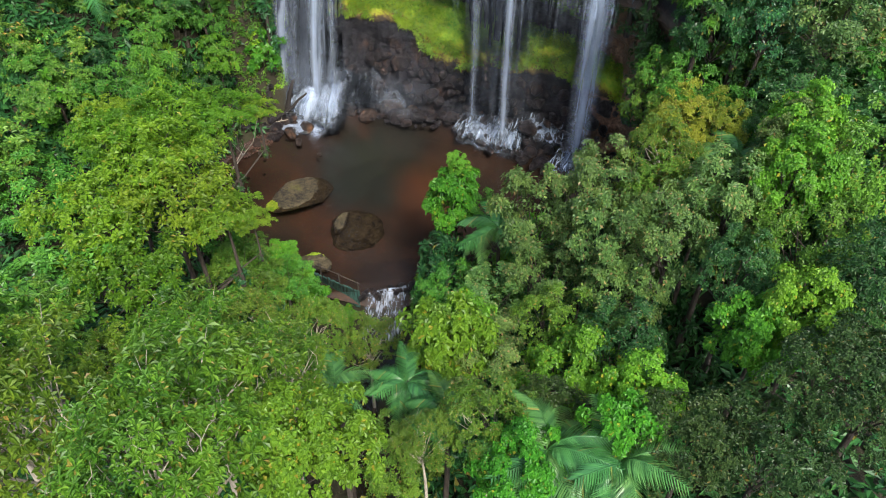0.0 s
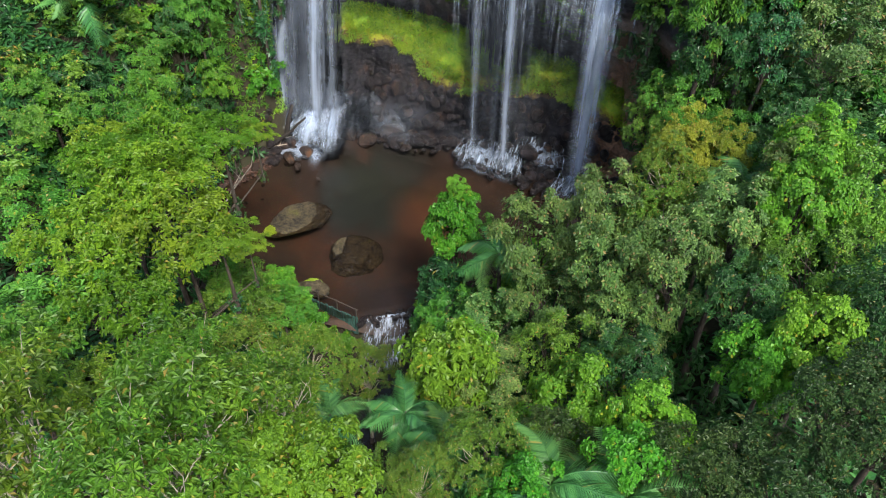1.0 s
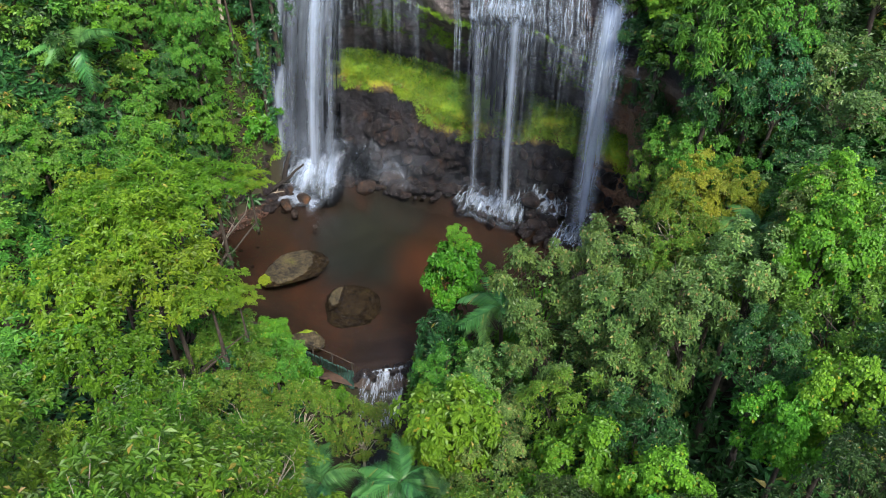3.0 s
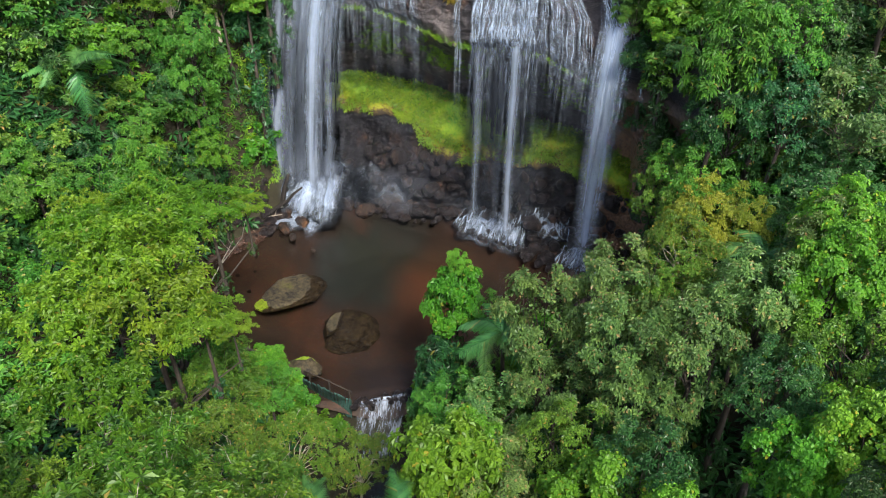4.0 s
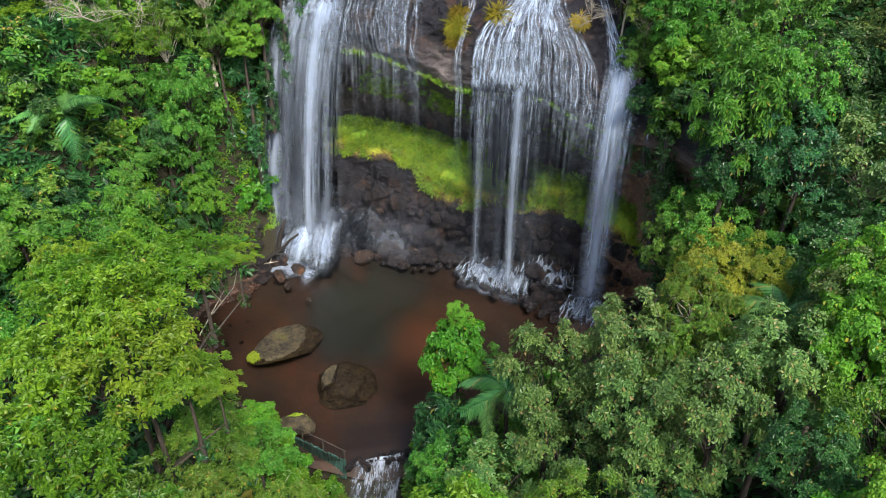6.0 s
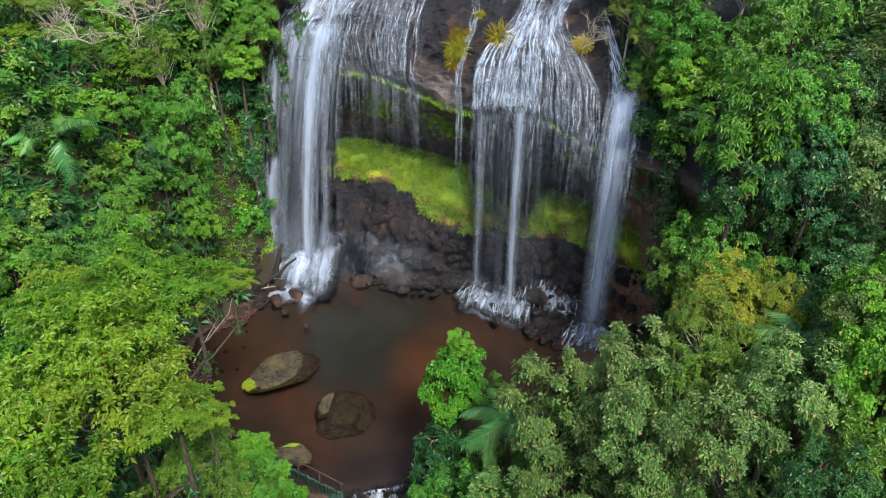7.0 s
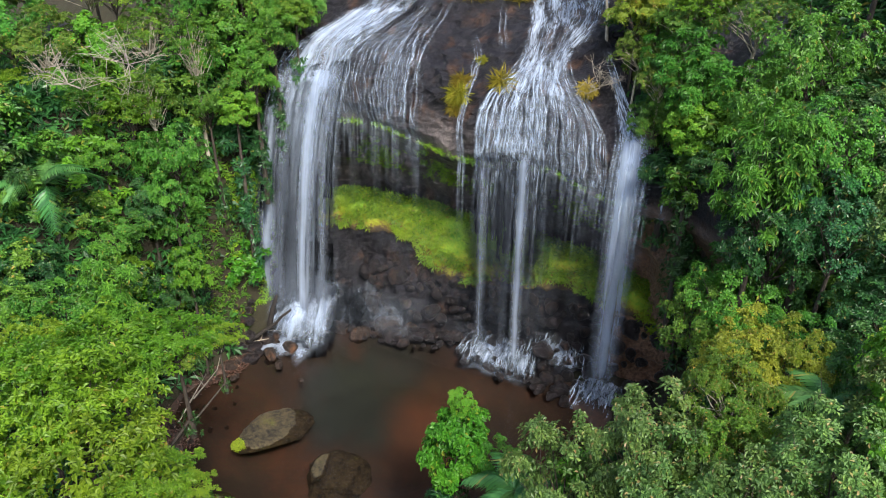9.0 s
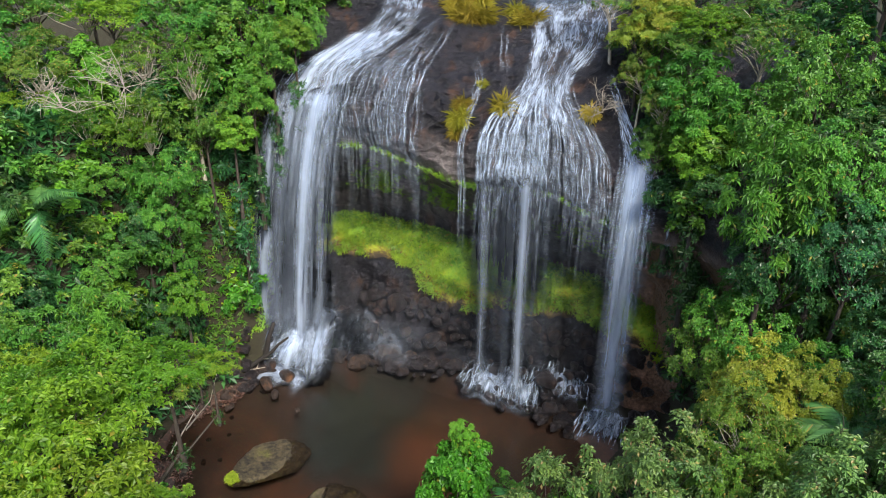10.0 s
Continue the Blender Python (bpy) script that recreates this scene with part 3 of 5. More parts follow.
# ---- waterfalls ----
def sheet(name, s0, s1, mat, speed, top_n, top_z, label, parent, seed, fan=0.0, skew=0.0, end=0.3, soft=0.25, cols=26, strength=1.0):
    """A falling sheet between s0 and s1 that leaves the lip at the given speed."""
    u, v = np.meshgrid(np.linspace(0, 1, cols), np.linspace(0, 1, 44), indexing="ij")
    s = s0 + (s1 - s0) * u
    z0 = top_z(s) if callable(top_z) else top_z + 0 * s
    fall = (z0 - end) * v ** 1.3
    time = np.sqrt(2 * fall / 9.8)
    n = (top_n(s) if callable(top_n) else top_n) + speed * time + 0.12 * wobble(s, v * 3, 0, 1.3, seed) + cliff_front(s)
    ss = s + (u - 0.5) * fan * time + skew * time + 0.05 * wobble(s, v * 6, 0, 2.0, seed + 3)
    veil = np.clip(np.minimum(u, 1 - u) / soft, 0, 1) * np.clip(v * 12, 0, 1) * (1 - 0.15 * v) * np.clip((1 - v) * 9, 0, 1) * strength
    uv = np.stack([s + seed, fall], -1)
    return part(name, grid_mesh(name, at_cliff(ss, n, z0 - fall), mat, True, uv, veil), parent, label)


def film(name, path, mat, parent, seed, soft=0.25, out=0.07, rows=70, strength=1.0):
    """White water running over the rock: path of (profile step, one side, other side)."""
    path = np.array(path, float)
    k = np.linspace(0, len(path) - 1, rows)
    c = np.stack([np.interp(k, range(len(path)), path[:, i]) for i in range(3)], 1)
    c = np.stack([np.convolve(np.pad(c[:, i], 4, "edge"), np.ones(9) / 9, "valid") for i in range(3)], 1)
    wide = (path[:, 2] - path[:, 1]).max()
    cols = int(np.clip(wide / 0.1, 8, 70))
    u, r = np.meshgrid(np.linspace(0, 1, cols), np.arange(rows), indexing="ij")
    s = c[r, 1] + u * (c[r, 2] - c[r, 1]) + 0.08 * wobble(u * 2, r * 0.1, 0, 1.0, seed)
    P = cliff_at(s, c[r, 0], out)
    P = np.stack([np.stack([np.convolve(np.pad(P[i, :, k], 5, "edge"), np.ones(11) / 11, "valid") for k in range(3)], -1) for i in range(cols)])
    P = P + np.array((-0.475, -0.88, 0.6)) * 0.09
    run = np.cumsum(np.linalg.norm(np.diff(P[cols // 2], axis=0, prepend=P[cols // 2][:1]), axis=1))
    veil = np.clip(np.minimum(u, 1 - u) * 2 / soft, 0, 1) * np.clip((rows - 1 - r) / 7, 0, 1) * np.clip(r / 5, 0, 1) * strength
    uv = np.stack([u * wide + seed, run[r]], -1)
    return part(name, grid_mesh(name, P, mat, True, uv, veil), parent)


def lip(s):
    return lip_z(s) + 1.1


def ribbons(name, C, side, width, alpha, parent, seed):
    """Many narrow strips of water in one mesh: centre lines C[i, j], widths and strength along them."""
    n, rows = C.shape[:2]
    w = (width[..., None] * 0.5) * np.asarray(side)
    V = np.stack([C - w, C, C + w], 2)
    k = (np.arange(n)[:, None, None] * rows + np.arange(rows - 1)[None, :, None]) * 3 + np.arange(2)
    k = k.ravel()
    me = mesh_of(name, V.reshape(-1, 3), np.stack([k, k + 3, k + 4, k + 1], 1), M_STRAND, True)
    run = np.cumsum(np.linalg.norm(np.diff(C, axis=1, prepend=C[:, :1]), axis=2), axis=1)
    across = np.stack([-width, 0 * width, width], 2) * 0.5 + (np.arange(n) * 3.7 + seed)[:, None, None]
    uv = np.stack([across, np.repeat(run[..., None], 3, 2) + (np.arange(n) * 1.9)[:, None, None]], -1)
    lay = me.uv_layers.new(name="UVMap")
    idx = np.empty(len(me.loops), int)
    me.loops.foreach_get("vertex_index", idx)
    lay.data.foreach_set("uv", uv.reshape(-1, 2)[idx].ravel())
    at = me.attributes.new("veil", "FLOAT", "POINT")
    at.data.foreach_set("value", np.stack([0 * alpha, alpha, 0 * alpha], 2).ravel())
    return tagged(part(name, me, parent), kind="stuff")


def strands(path, count, parent, seed, width=(0.06, 0.22), speed=0.4, end=(0.3, 0.8), late=0.6, strength=1.0, skew=0.0, dip=1.5, spread=0.0, free=0.4):
    """Strands that run over the rock along path, rows of (profile step, one side, other side), and then drop free to a share of their height."""
    rg = np.random.default_rng(seed)
    path = np.array(path, float)
    u = np.clip((np.arange(count) + rg.uniform(-1.5, 1.5, count)) / count, 0, 1)[:, None]
    last = len(path) - 1
    k = rg.uniform(0, late * last, count)[:, None] * (1 - np.linspace(0, 1, 26)) + last * np.linspace(0, 1, 26)
    K, a, b = (np.interp(k, range(last + 1), path[:, i]) for i in range(3))
    S = a + (b - a) * u + 0.04 * np.sin(K * 2.3 + u * 40) + 0.025 * np.sin(K * 5 + u * 90)
    P = cliff_at(S, K, 0.12)
    P[:, 1:-1] = (P[:, :-2] + P[:, 1:-1] * 2 + P[:, 2:]) / 4
    N = np.array((-0.475, -0.88, 0))
    P = P + N * 0.08 + (0, 0, 0.05)
    z0 = P[:, -1, 2][:, None]
    low = z0 * rg.uniform(*end, count)[:, None]
    h = (z0 - np.maximum(low, 0.3)) * np.linspace(0.02, 1, 30) ** 1.2
    time = (-dip + np.sqrt(dip * dip + 19.6 * h)) / 9.8
    F = P[:, -1][:, None] + N * (speed * rg.uniform(0.8, 1.2, (count, 1)) * time)[..., None] + np.array((0.88, -0.475, 0)) * ((skew + spread * (u - 0.5)) * time)[..., None]
    F[..., 2] = z0 - h
    C = np.concatenate([P, F], 1)
    w = rg.uniform(*width, count)[:, None] * np.concatenate([np.linspace(0.7, 1, 26), np.linspace(1, 1.5, 30)]) * (1 + 0.25 * np.sin(np.arange(56) * 0.6 + u * 50))
    al = strength * rg.uniform(0.45, 1.1, count)[:, None] * np.concatenate([np.clip(np.linspace(0, 5, 26), 0, 1) * np.linspace(1, 0.5 + 0.5 * free, 26), np.clip(np.linspace(1.3, 0, 30), 0, 1) * np.linspace(0.5 + 0.5 * free, free, 30)])
    return ribbons("white_water", C, (0.88, -0.475, 0), w, al, parent, seed)


fall_left = tagged(new("waterfall"), "tall white waterfall plunging onto dark rocks", "waterfall", "waterfalls of the cliff")
for k, (a, b, sp, mt_, so, st) in enumerate([(-4.4, 1.4, 1.6, M_SHEER, 0.5, 1.5), (-4.0, 1.0, 1.9, M_HAZE, 0.4, 1.0), (-4.2, -3.0, 1.6, M_FALL, 0.9, 1.0), (-1.5, -0.4, 2.0, M_FALL, 0.8, 1.5), (-3.0, -2.2, 1.8, M_FALL, 1.0, 0.7), (-1.9, 0.9, 1.7, M_VEIL, 0.6, 0.8), (-4.0, -1.4, 1.5, M_VEIL, 0.6, 0.7)]):
    sheet("water_sheet", a, b, mt_, sp, -0.75, lambda s: 19.5 + 0.2 * s, "", fall_left, 10 + 3 * k, 0.35, -0.4 + 0.1 * (a + 1.5), 1.0 if k else 0.4, so, 30, st)
film("cascade", [(27.4, -1.6, 1.3), (26, -1.2, 2.9), (25, -0.6, 3.6), (24.2, -0.8, 3.2), (23.4, -1.6, 2.2), (22.4, -2.8, 1.2), (21.2, -3.8, 0.4)], M_RAPID, fall_left, 33, 0.4, 0.1)
film("cascade", [(24, -1.6, 1.4), (22.6, -2.9, 0.6), (21.2, -3.7, 0.4), (20, -4.1, 0.5), (18.6, -4.2, 0.6)], M_VEIL, fall_left, 37, 0.6, 0.14, strength=0.8)
strands([(25.5, 0.4, 4.0), (24.4, -0.6, 3.3), (23.2, -1.8, 2.2), (22, -3.0, 1.2), (21, -3.8, 0.7), (20, -4.1, 0.6), (19.2, -4.2, 0.7)], 64, fall_left, 201, (0.15, 0.5), 1.75, (0.1, 0.6), 0.85, 0.7, -0.35, 1.5, 0.5, 0.12)
strands([(22.4, -2.2, 0.6), (21, -2.2, -0.2), (20, -1.9, -0.3), (19.2, -1.7, -0.3)], 12, fall_left, 203, (0.15, 0.4), 2.0, (0.04, 0.3), 0.7, 0.8, -0.4, 1.5, 0.0, 0.4)
fall_mid = tagged(new("waterfall"), "wide waterfall of many thin white strands", "waterfall", "waterfalls of the cliff")
for k, (a, b, sp, mt_, so, st) in enumerate([(10.2, 11.1, 0.35, M_FALL, 1.0, 0.85), (12.7, 13.8, 0.4, M_FALL, 0.9, 1.5), (14.5, 15.2, 0.35, M_FALL, 1.0, 0.65), (11.7, 12.6, 0.3, M_FALL, 1.0, 0.45), (9.8, 16.2, 0.4, M_SHEER, 0.5, 0.12), (9.8, 18.6, 0.3, M_HAZE, 0.2, 0.25)]):
    sheet("water_sheet", a, b, mt_, sp, -0.02, lip, "", fall_mid, 40 + 3 * k, 0.0, 0.1, 0.6 if k < 4 else 3.4, so, 26, st)
film("cascade", [(28, 8.2, 14.8), (26.6, 9.4, 15.2), (25, 10.4, 15.6), (24, 10.8, 15.2), (23, 11.2, 14.4), (22.2, 11.2, 14.8), (21.4, 10.9, 15.2), (20.6, 10.5, 15.6)], M_RAPID, fall_mid, 61, 0.2, 0.09, 100)
film("cascade", [(22.2, 11.3, 15.2), (20.4, 10.3, 17.6), (18.5, 10.2, 18.0), (16.2, 10.2, 18.2)], M_HAZE, fall_mid, 66, 0.2, 0.05, strength=0.6)
MID = [(24, 11.2, 14.6), (23, 11.3, 14.3), (22, 11.0, 15.2), (21, 10.5, 16.8), (20, 10.2, 17.8), (18, 10.1, 18.2), (16.4, 10.1, 18.2)]
strands(MID, 110, fall_mid, 211, (0.08, 0.26), 0.35, (0.55, 0.9), 0.95, 0.8, free=0.1)
strands([(k, a, a + (b - a) * 0.55) for k, a, b in MID], 40, fall_mid, 212, (0.15, 0.5), 0.35, (0.4, 0.7), 0.85, 0.8, free=0.1)
strands([(22, 11.4, 14.0), (20.6, 10.9, 14.4), (19, 11.2, 14.2), (16.4, 12.4, 14.0)], 12, fall_mid, 213, (0.1, 0.3), 0.4, (0.05, 0.4), 0.8, 0.8, free=0.3)
fall_right = tagged(new("waterfall"), "narrow white waterfall falling to boulders", "waterfall", "waterfalls of the cliff")
for k, (a, b, sp, mt_, so, st) in enumerate([(18.2, 20.6, 0.6, M_SHEER, 0.5, 1.3), (18.4, 19.5, 0.8, M_FALL, 0.9, 1.5), (18.4, 20.4, 0.5, M_VEIL, 0.6, 0.9)]):
    sheet("water_sheet", a, b, mt_, sp, -0.5, 17.6, "", fall_right, 70 + 3 * k, 0.0, -0.05, 0.2, so, 26, st)
film("cascade", [(24.4, 15.6, 16.1), (23, 16.8, 17.3), (22, 17.6, 18.2), (21, 18.0, 19.4), (20.2, 18.3, 20.3), (18.8, 18.4, 20.4)], M_RAPID, fall_right, 81, 0.5)
strands([(24, 15.8, 16.3), (23, 16.8, 17.4), (22, 17.6, 18.4), (21, 18.0, 19.8), (20.2, 18.2, 20.4), (19, 18.3, 20.5)], 30, fall_right, 221, (0.08, 0.26), 0.65, (0.2, 0.7), 0.9, 0.8, -0.05, free=0.3)
curtain = tagged(new("waterfall"), "thin curtain of dripping white water threads", "waterfall", "waterfalls of the cliff")
strands([(24.4, 2.8, 4.6), (23, 1.2, 5.0), (21.6, -0.2, 5.6), (20, -0.4, 6.0), (18, -0.2, 6.2), (16.4, 0.0, 6.3)], 80, curtain, 231, (0.06, 0.22), 0.3, (0.6, 0.95), 0.95, 0.65, free=0.16)
film("cascade", [(22.6, 1.2, 4.0), (20.4, -0.8, 5.6), (16.2, -0.6, 6.0)], M_HAZE, curtain, 91, 0.3, 0.05, strength=0.5)
strands([(25.8, 5.0, 5.7), (24.6, 4.2, 5.6), (23.4, 3.0, 5.4), (22.4, 2.0, 5.2), (21, 1.6, 5.2)], 26, curtain, 232, (0.05, 0.2), 0.0, (0.97, 0.98), 0.7, 0.5)
strands([(25.4, 5.3, 5.6), (24, 7.0, 7.6), (23, 8.2, 8.8), (21.6, 8.7, 9.2), (16.4, 8.8, 9.4)], 9, curtain, 233, (0.05, 0.13), 0.2, (0.6, 0.9), 0.7, 0.9)
strands([(26.4, 8.0, 8.3), (25, 8.6, 9.2), (23.6, 9.6, 10.2)], 6, curtain, 235, (0.05, 0.12), 0.0, (0.97, 0.98), 0.6, 0.7)
strands([(18.6, 21.4, 21.7), (16.5, 21.2, 21.5), (13.5, 21.0, 21.4)], 6, curtain, 234, (0.07, 0.16), 0.1, (0.8, 0.95), 0.5, 0.9)


# ---- boulders ----
def boulder_mesh(name, rng, mat, size=(1, 1, 0.7), level=3, cut=0.5):
    bm = bmesh.new()
    bmesh.ops.create_icosphere(bm, subdivisions=level, radius=1)
    planes = unit(rng.normal(size=(9, 3)))
    off = rng.uniform(cut, 0.9, 9)
    seed = rng.random() * 50
    for v in bm.verts:
        p = np.array(v.co)
        for nrm, o in zip(planes, off):
            d = p @ nrm - o
            if d > 0:
                p = p - nrm * d * 0.85
        p = p * (1 + 0.12 * noise.noise(Vector(p * 1.8) + Vector((seed, 0, 0))) + 0.05 * noise.noise(Vector(p * 5) + Vector((0, seed, 0))))
        v.co = p * size
    me = bpy.data.meshes.new(name)
    bm.to_mesh(me)
    bm.free()
    me.materials.append(mat)
    return me


rng = np.random.default_rng(7)
boulder_kinds = [boulder_mesh("boulder", rng, M_BOULDER, (1, rng.uniform(0.75, 1), rng.uniform(0.6, 0.85))) for _ in range(7)]


brown_kinds = [boulder_mesh("boulder", rng, M_BROWN, (1, 0.8, rng.uniform(0.5, 0.75))) for _ in range(3)]


def boulder(x, y, z, r, label="dark wet rounded boulder at the falls", group="boulders at the foot of the falls"):
    ob = new("boulder", brown_kinds[rng.integers(3)] if "brown" in label else boulder_kinds[rng.integers(7)])
    ob.matrix_world = pose(x, y, z, rng.uniform(-20, 20), rng.uniform(-20, 20), rng.uniform(0, 360)) @ Matrix.Diagonal((r, r, r, 1))
    return tagged(ob, label, "boulder", group)


HEAPS = {}


def heap_stone(heap, x, y, z, r, brown=False):
    """One more stone of a heap that is joined into one mesh later."""
    me = (brown_kinds if brown else boulder_kinds)[rng.integers(3)]
    v = np.empty(len(me.vertices) * 3)
    me.vertices.foreach_get("co", v)
    rot = np.array(Euler(rng.uniform(0, 6, 3)).to_matrix())
    HEAPS.setdefault(heap, Soup()).add(v.reshape(-1, 3) @ rot.T * r + (x, y, z), [tuple(p.vertices) for p in me.polygons])


for s in np.arange(-7.5, 22, 0.62):
    for row in range(5):
        inner = -2.9 + row * 0.8 + rng.uniform(-0.35, 0.35)
        n = inner + (2.2 if s < -0.5 else 0) + float(cliff_front(s)) * 0.4 + float(shore(s)) * (0.5 + 0.1 * row)
        z = np.interp(inner, [-3.2, -2.6, -2.0, -1.4, -0.6, 1.0], [4.4, 4.0, 3.1, 1.7, 0.35, -0.3]) - (0.6 if s < -0.5 else 0)
        p = at_cliff(s + rng.uniform(-0.25, 0.25), n + 0.42, z + 0.1)
        r = rng.uniform(0.22, 0.55) * (1.7 if rng.random() < 0.2 else 1)
        if row < 2:
            heap_stone("foot", *p, r)
        else:
            boulder(*p, r)

for s, n in zip(rng.uniform(14, 22.5, 34), rng.uniform(-3.0, 1.4, 34)):
    boulder(*at_cliff(s, n, 0.25 + 0.55 * max(0, -0.4 - n)), rng.uniform(0.3, 0.7))

for s in np.arange(2.6, 11.0, 0.33):
    boulder(*at_cliff(s, float(shore(s)) - 0.3 + rng.uniform(-0.4, 0.45), rng.uniform(-0.05, 0.3)), rng.uniform(0.28, 0.62))

# ---- trees ----
rng = np.random.default_rng(11)
LEAF = {"lime": (8, 0.34, 0.165, 0.12, 0.04), "small": (6, 0.25, 0.125, 0.35, 0.2), "long": (7, 0.42, 0.12, 0.25, 0.35), "big": (6, 0.36, 0.21, 0.15, 0.2), "fine": (8, 0.2, 0.085, 0.4, 0.12), "heart": (5, 0.24, 0.2, 0.1, 0.3), "strap": (9, 0.6, 0.15, 0.35, 0.3)}
KINDS = [
    tree(rng, 4.0, 1.9, 10, M_LIME, M_BARK, "bright yellow-green broadleaf tree with dense rosettes", LEAF["lime"], 44, 9, low=0.0, flat=0.5, up=1.0, size=0.85, face=2.4),
    tree(rng, 3.3, 2.6, 10, M_GREEN, M_BARK, "mid-green rainforest tree with clumped leaves", LEAF["small"], 36, 25, low=-0.55),
    tree(rng, 3.2, 2.8, 10, M_DEEP, M_BARK, "deep green rainforest tree with glossy leaves", LEAF["small"], 38, 25, low=-0.5),
    tree(rng, 3.4, 2.4, 10, M_OLIVE, M_PALE_BARK, "olive-green tree with pale twigs showing", LEAF["fine"], 38, 32, 20, bare=8),
    tree(rng, 2.4, 2.0, 8, M_VIVID, M_BARK, "vivid green sapling with large soft leaves", LEAF["big"], 34, 15, low=-0.5, size=0.95),
    tree(rng, 3.0, 2.6, 10, M_YELLOW, M_BARK, "yellow-tinged olive rainforest tree with fine leaves", LEAF["small"], 36, 30),
    tree(rng, 3.0, 2.8, 10, M_SAGE, M_BARK, "grey-green small-leaved rainforest tree", LEAF["small"], 42, 25, 24, low=-0.5, size=0.9, bare=6),
    tree(rng, 2.6, 3.2, 10, M_GREEN, M_BARK, "green tree draped with long drooping leaves", LEAF["long"], 36, 22, low=-0.7),
    tree(rng, 3.2, 2.2, 10, M_CANOPY, M_PALE_BARK, "yellow-green canopy tree with small whorled leaves", (8, 0.24, 0.1, 0.22, 0.04), 50, 12, 34, flat=0.55, low=0.0, up=1.0, face=1.6, size=0.8, bare=9),
    tree(rng, 3.0, 2.4, 10, M_DARK, M_BARK, "very dark green canopy tree with small leaves", LEAF["fine"], 34, 26),
    tree(rng, 2.8, 2.8, 10, M_VIVID, M_BARK, "tree smothered in bright green heart-leaved climber", LEAF["heart"], 46, 30, low=-0.8, up=0.4),
    tree(rng, 3.4, 2.2, 10, M_GREEN, M_BARK, "green broadleaf tree with large leaf rosettes", LEAF["lime"], 42, 9, low=-0.1, flat=0.55, up=1.0, size=0.9, face=2.0),
    tree(rng, 2.2, 2.4, 8, M_DEEP, M_BARK, "teal-green tree with long strap-shaped leaves", LEAF["strap"], 22, 9, low=-0.6),
]
HEIGHT = [10, 10, 10, 10, 8, 10, 10, 10, 10, 10, 10, 10, 8]
WIDTH = [4.0, 3.3, 3.2, 3.4, 2.4, 3.0, 3.0, 2.6, 3.2, 3.0, 2.8, 3.4, 2.2]
used = set()
spots = []


def dome_z(x, y):
    """Height of the rock above the lip, where trees root on the cliff's brow."""
    s, n = (x - 0.3) * 0.88 - (y - 13.8) * 0.475, -(x - 0.3) * 0.475 - (y - 13.8) * 0.88
    n -= float(cliff_front(s))
    if not (6 < s < 25.4 and -14 < n < -0.7):
        return -50
    return float(np.interp(-n, -prof[19:, 0], prof[19:, 1]) - 14.9 + lip_z(s))


def plant(kind, x, y, top, R, root=None):
    """Set a tree with its highest leaves at the height top and a crown of radius R; on steep ground it grows taller."""
    k = R / WIDTH[kind]
    rx_, ry_ = root or (x, y)
    g = max(float(ground_z(rx_, ry_)), dome_z(rx_, ry_))
    kz = k if root else min(max((top - g) / HEIGHT[kind], k), 1.45 * k)
    base = top - HEIGHT[kind] * kz
    spin = 0.0 if root else rng.uniform(0, 360)
    m = pose(x, y, base, 0, 0, spin) @ Matrix.Diagonal((k, k, kz, 1))
    spots.append((x, y, R))
    if kind in used:
        ob = copy_thing(KINDS[kind], pose(0, 0, 0))
    else:
        used.add(kind)
        ob = KINDS[kind]
    ob.matrix_basis = m
    if base > g + 0.2:
        s = Soup()
        dx, dy = (rx_ - x) / k, (ry_ - y) / k
        s.tube([(dx, dy, (g - 0.4 - base) / kz), (0.6 * dx + 0.1, 0.6 * dy, (g - base) * 0.45 / kz), (0, 0, 0.1)], [0.22, 0.18, 0.14] if root else [0.32, 0.28, 0.25], 8)
        part("trunk", s.mesh("trunk", M_BARK), ob)
        if base > g + 1.5 and not root:
            m_ = int(min((base - g) * 11, 120))
            h = rng.uniform((g - base) / kz, 0.5, m_)
            ang = rng.uniform(0, 6.28, m_)
            out = np.stack([np.cos(ang), np.sin(ang), 0.25 + 0 * ang], 1)
            cp = out * (rng.uniform(0.3, 0.6, m_) / k)[:, None] * (1, 1, 0) + np.stack([0 * h, 0 * h, h], 1)
            cv, cf = leaves(rng, cp, unit(out), 6, 0.36 / k, 0.15 / k, 0.3, 0.35)
            tagged(part("climber", mesh_of("climber", cv, cf, M_DEEP), ob), "leafy climber wrapping the trunk", kind="stuff")


# each row: kind, place, height of the highest leaves, radius of the crown
lime_wood = [(0, -7.4, -5.6, 12.4, 2.9), (0, -4.6, -5.6, 12.2, 2.1, (-8.4, -6.6)), (0, -2.9, -5.0, 11.6, 1.2, (-8.2, -6.4)), (0, -9.6, -8.4, 12.6, 2.6), (0, -6.9, -10.2, 13.0, 3.0), (0, -8.8, -13.6, 12.2, 3.1), (0, -5.0, -12.6, 12.4, 2.9), (0, -2.9, -13.6, 11.5, 1.8, (-6.8, -12.4)), (0, -1.6, -13.8, 11.0, 1.0, (-6.6, -12.2)),
             (0, -6.4, -16.6, 11.2, 2.7), (11, -10.2, -17.4, 11.4, 3.0), (11, -9.4, -20.6, 11.6, 2.6), (0, -11.6, -4.6, 11.4, 2.0), (11, -4.2, -17.8, 9.0, 2.0)]
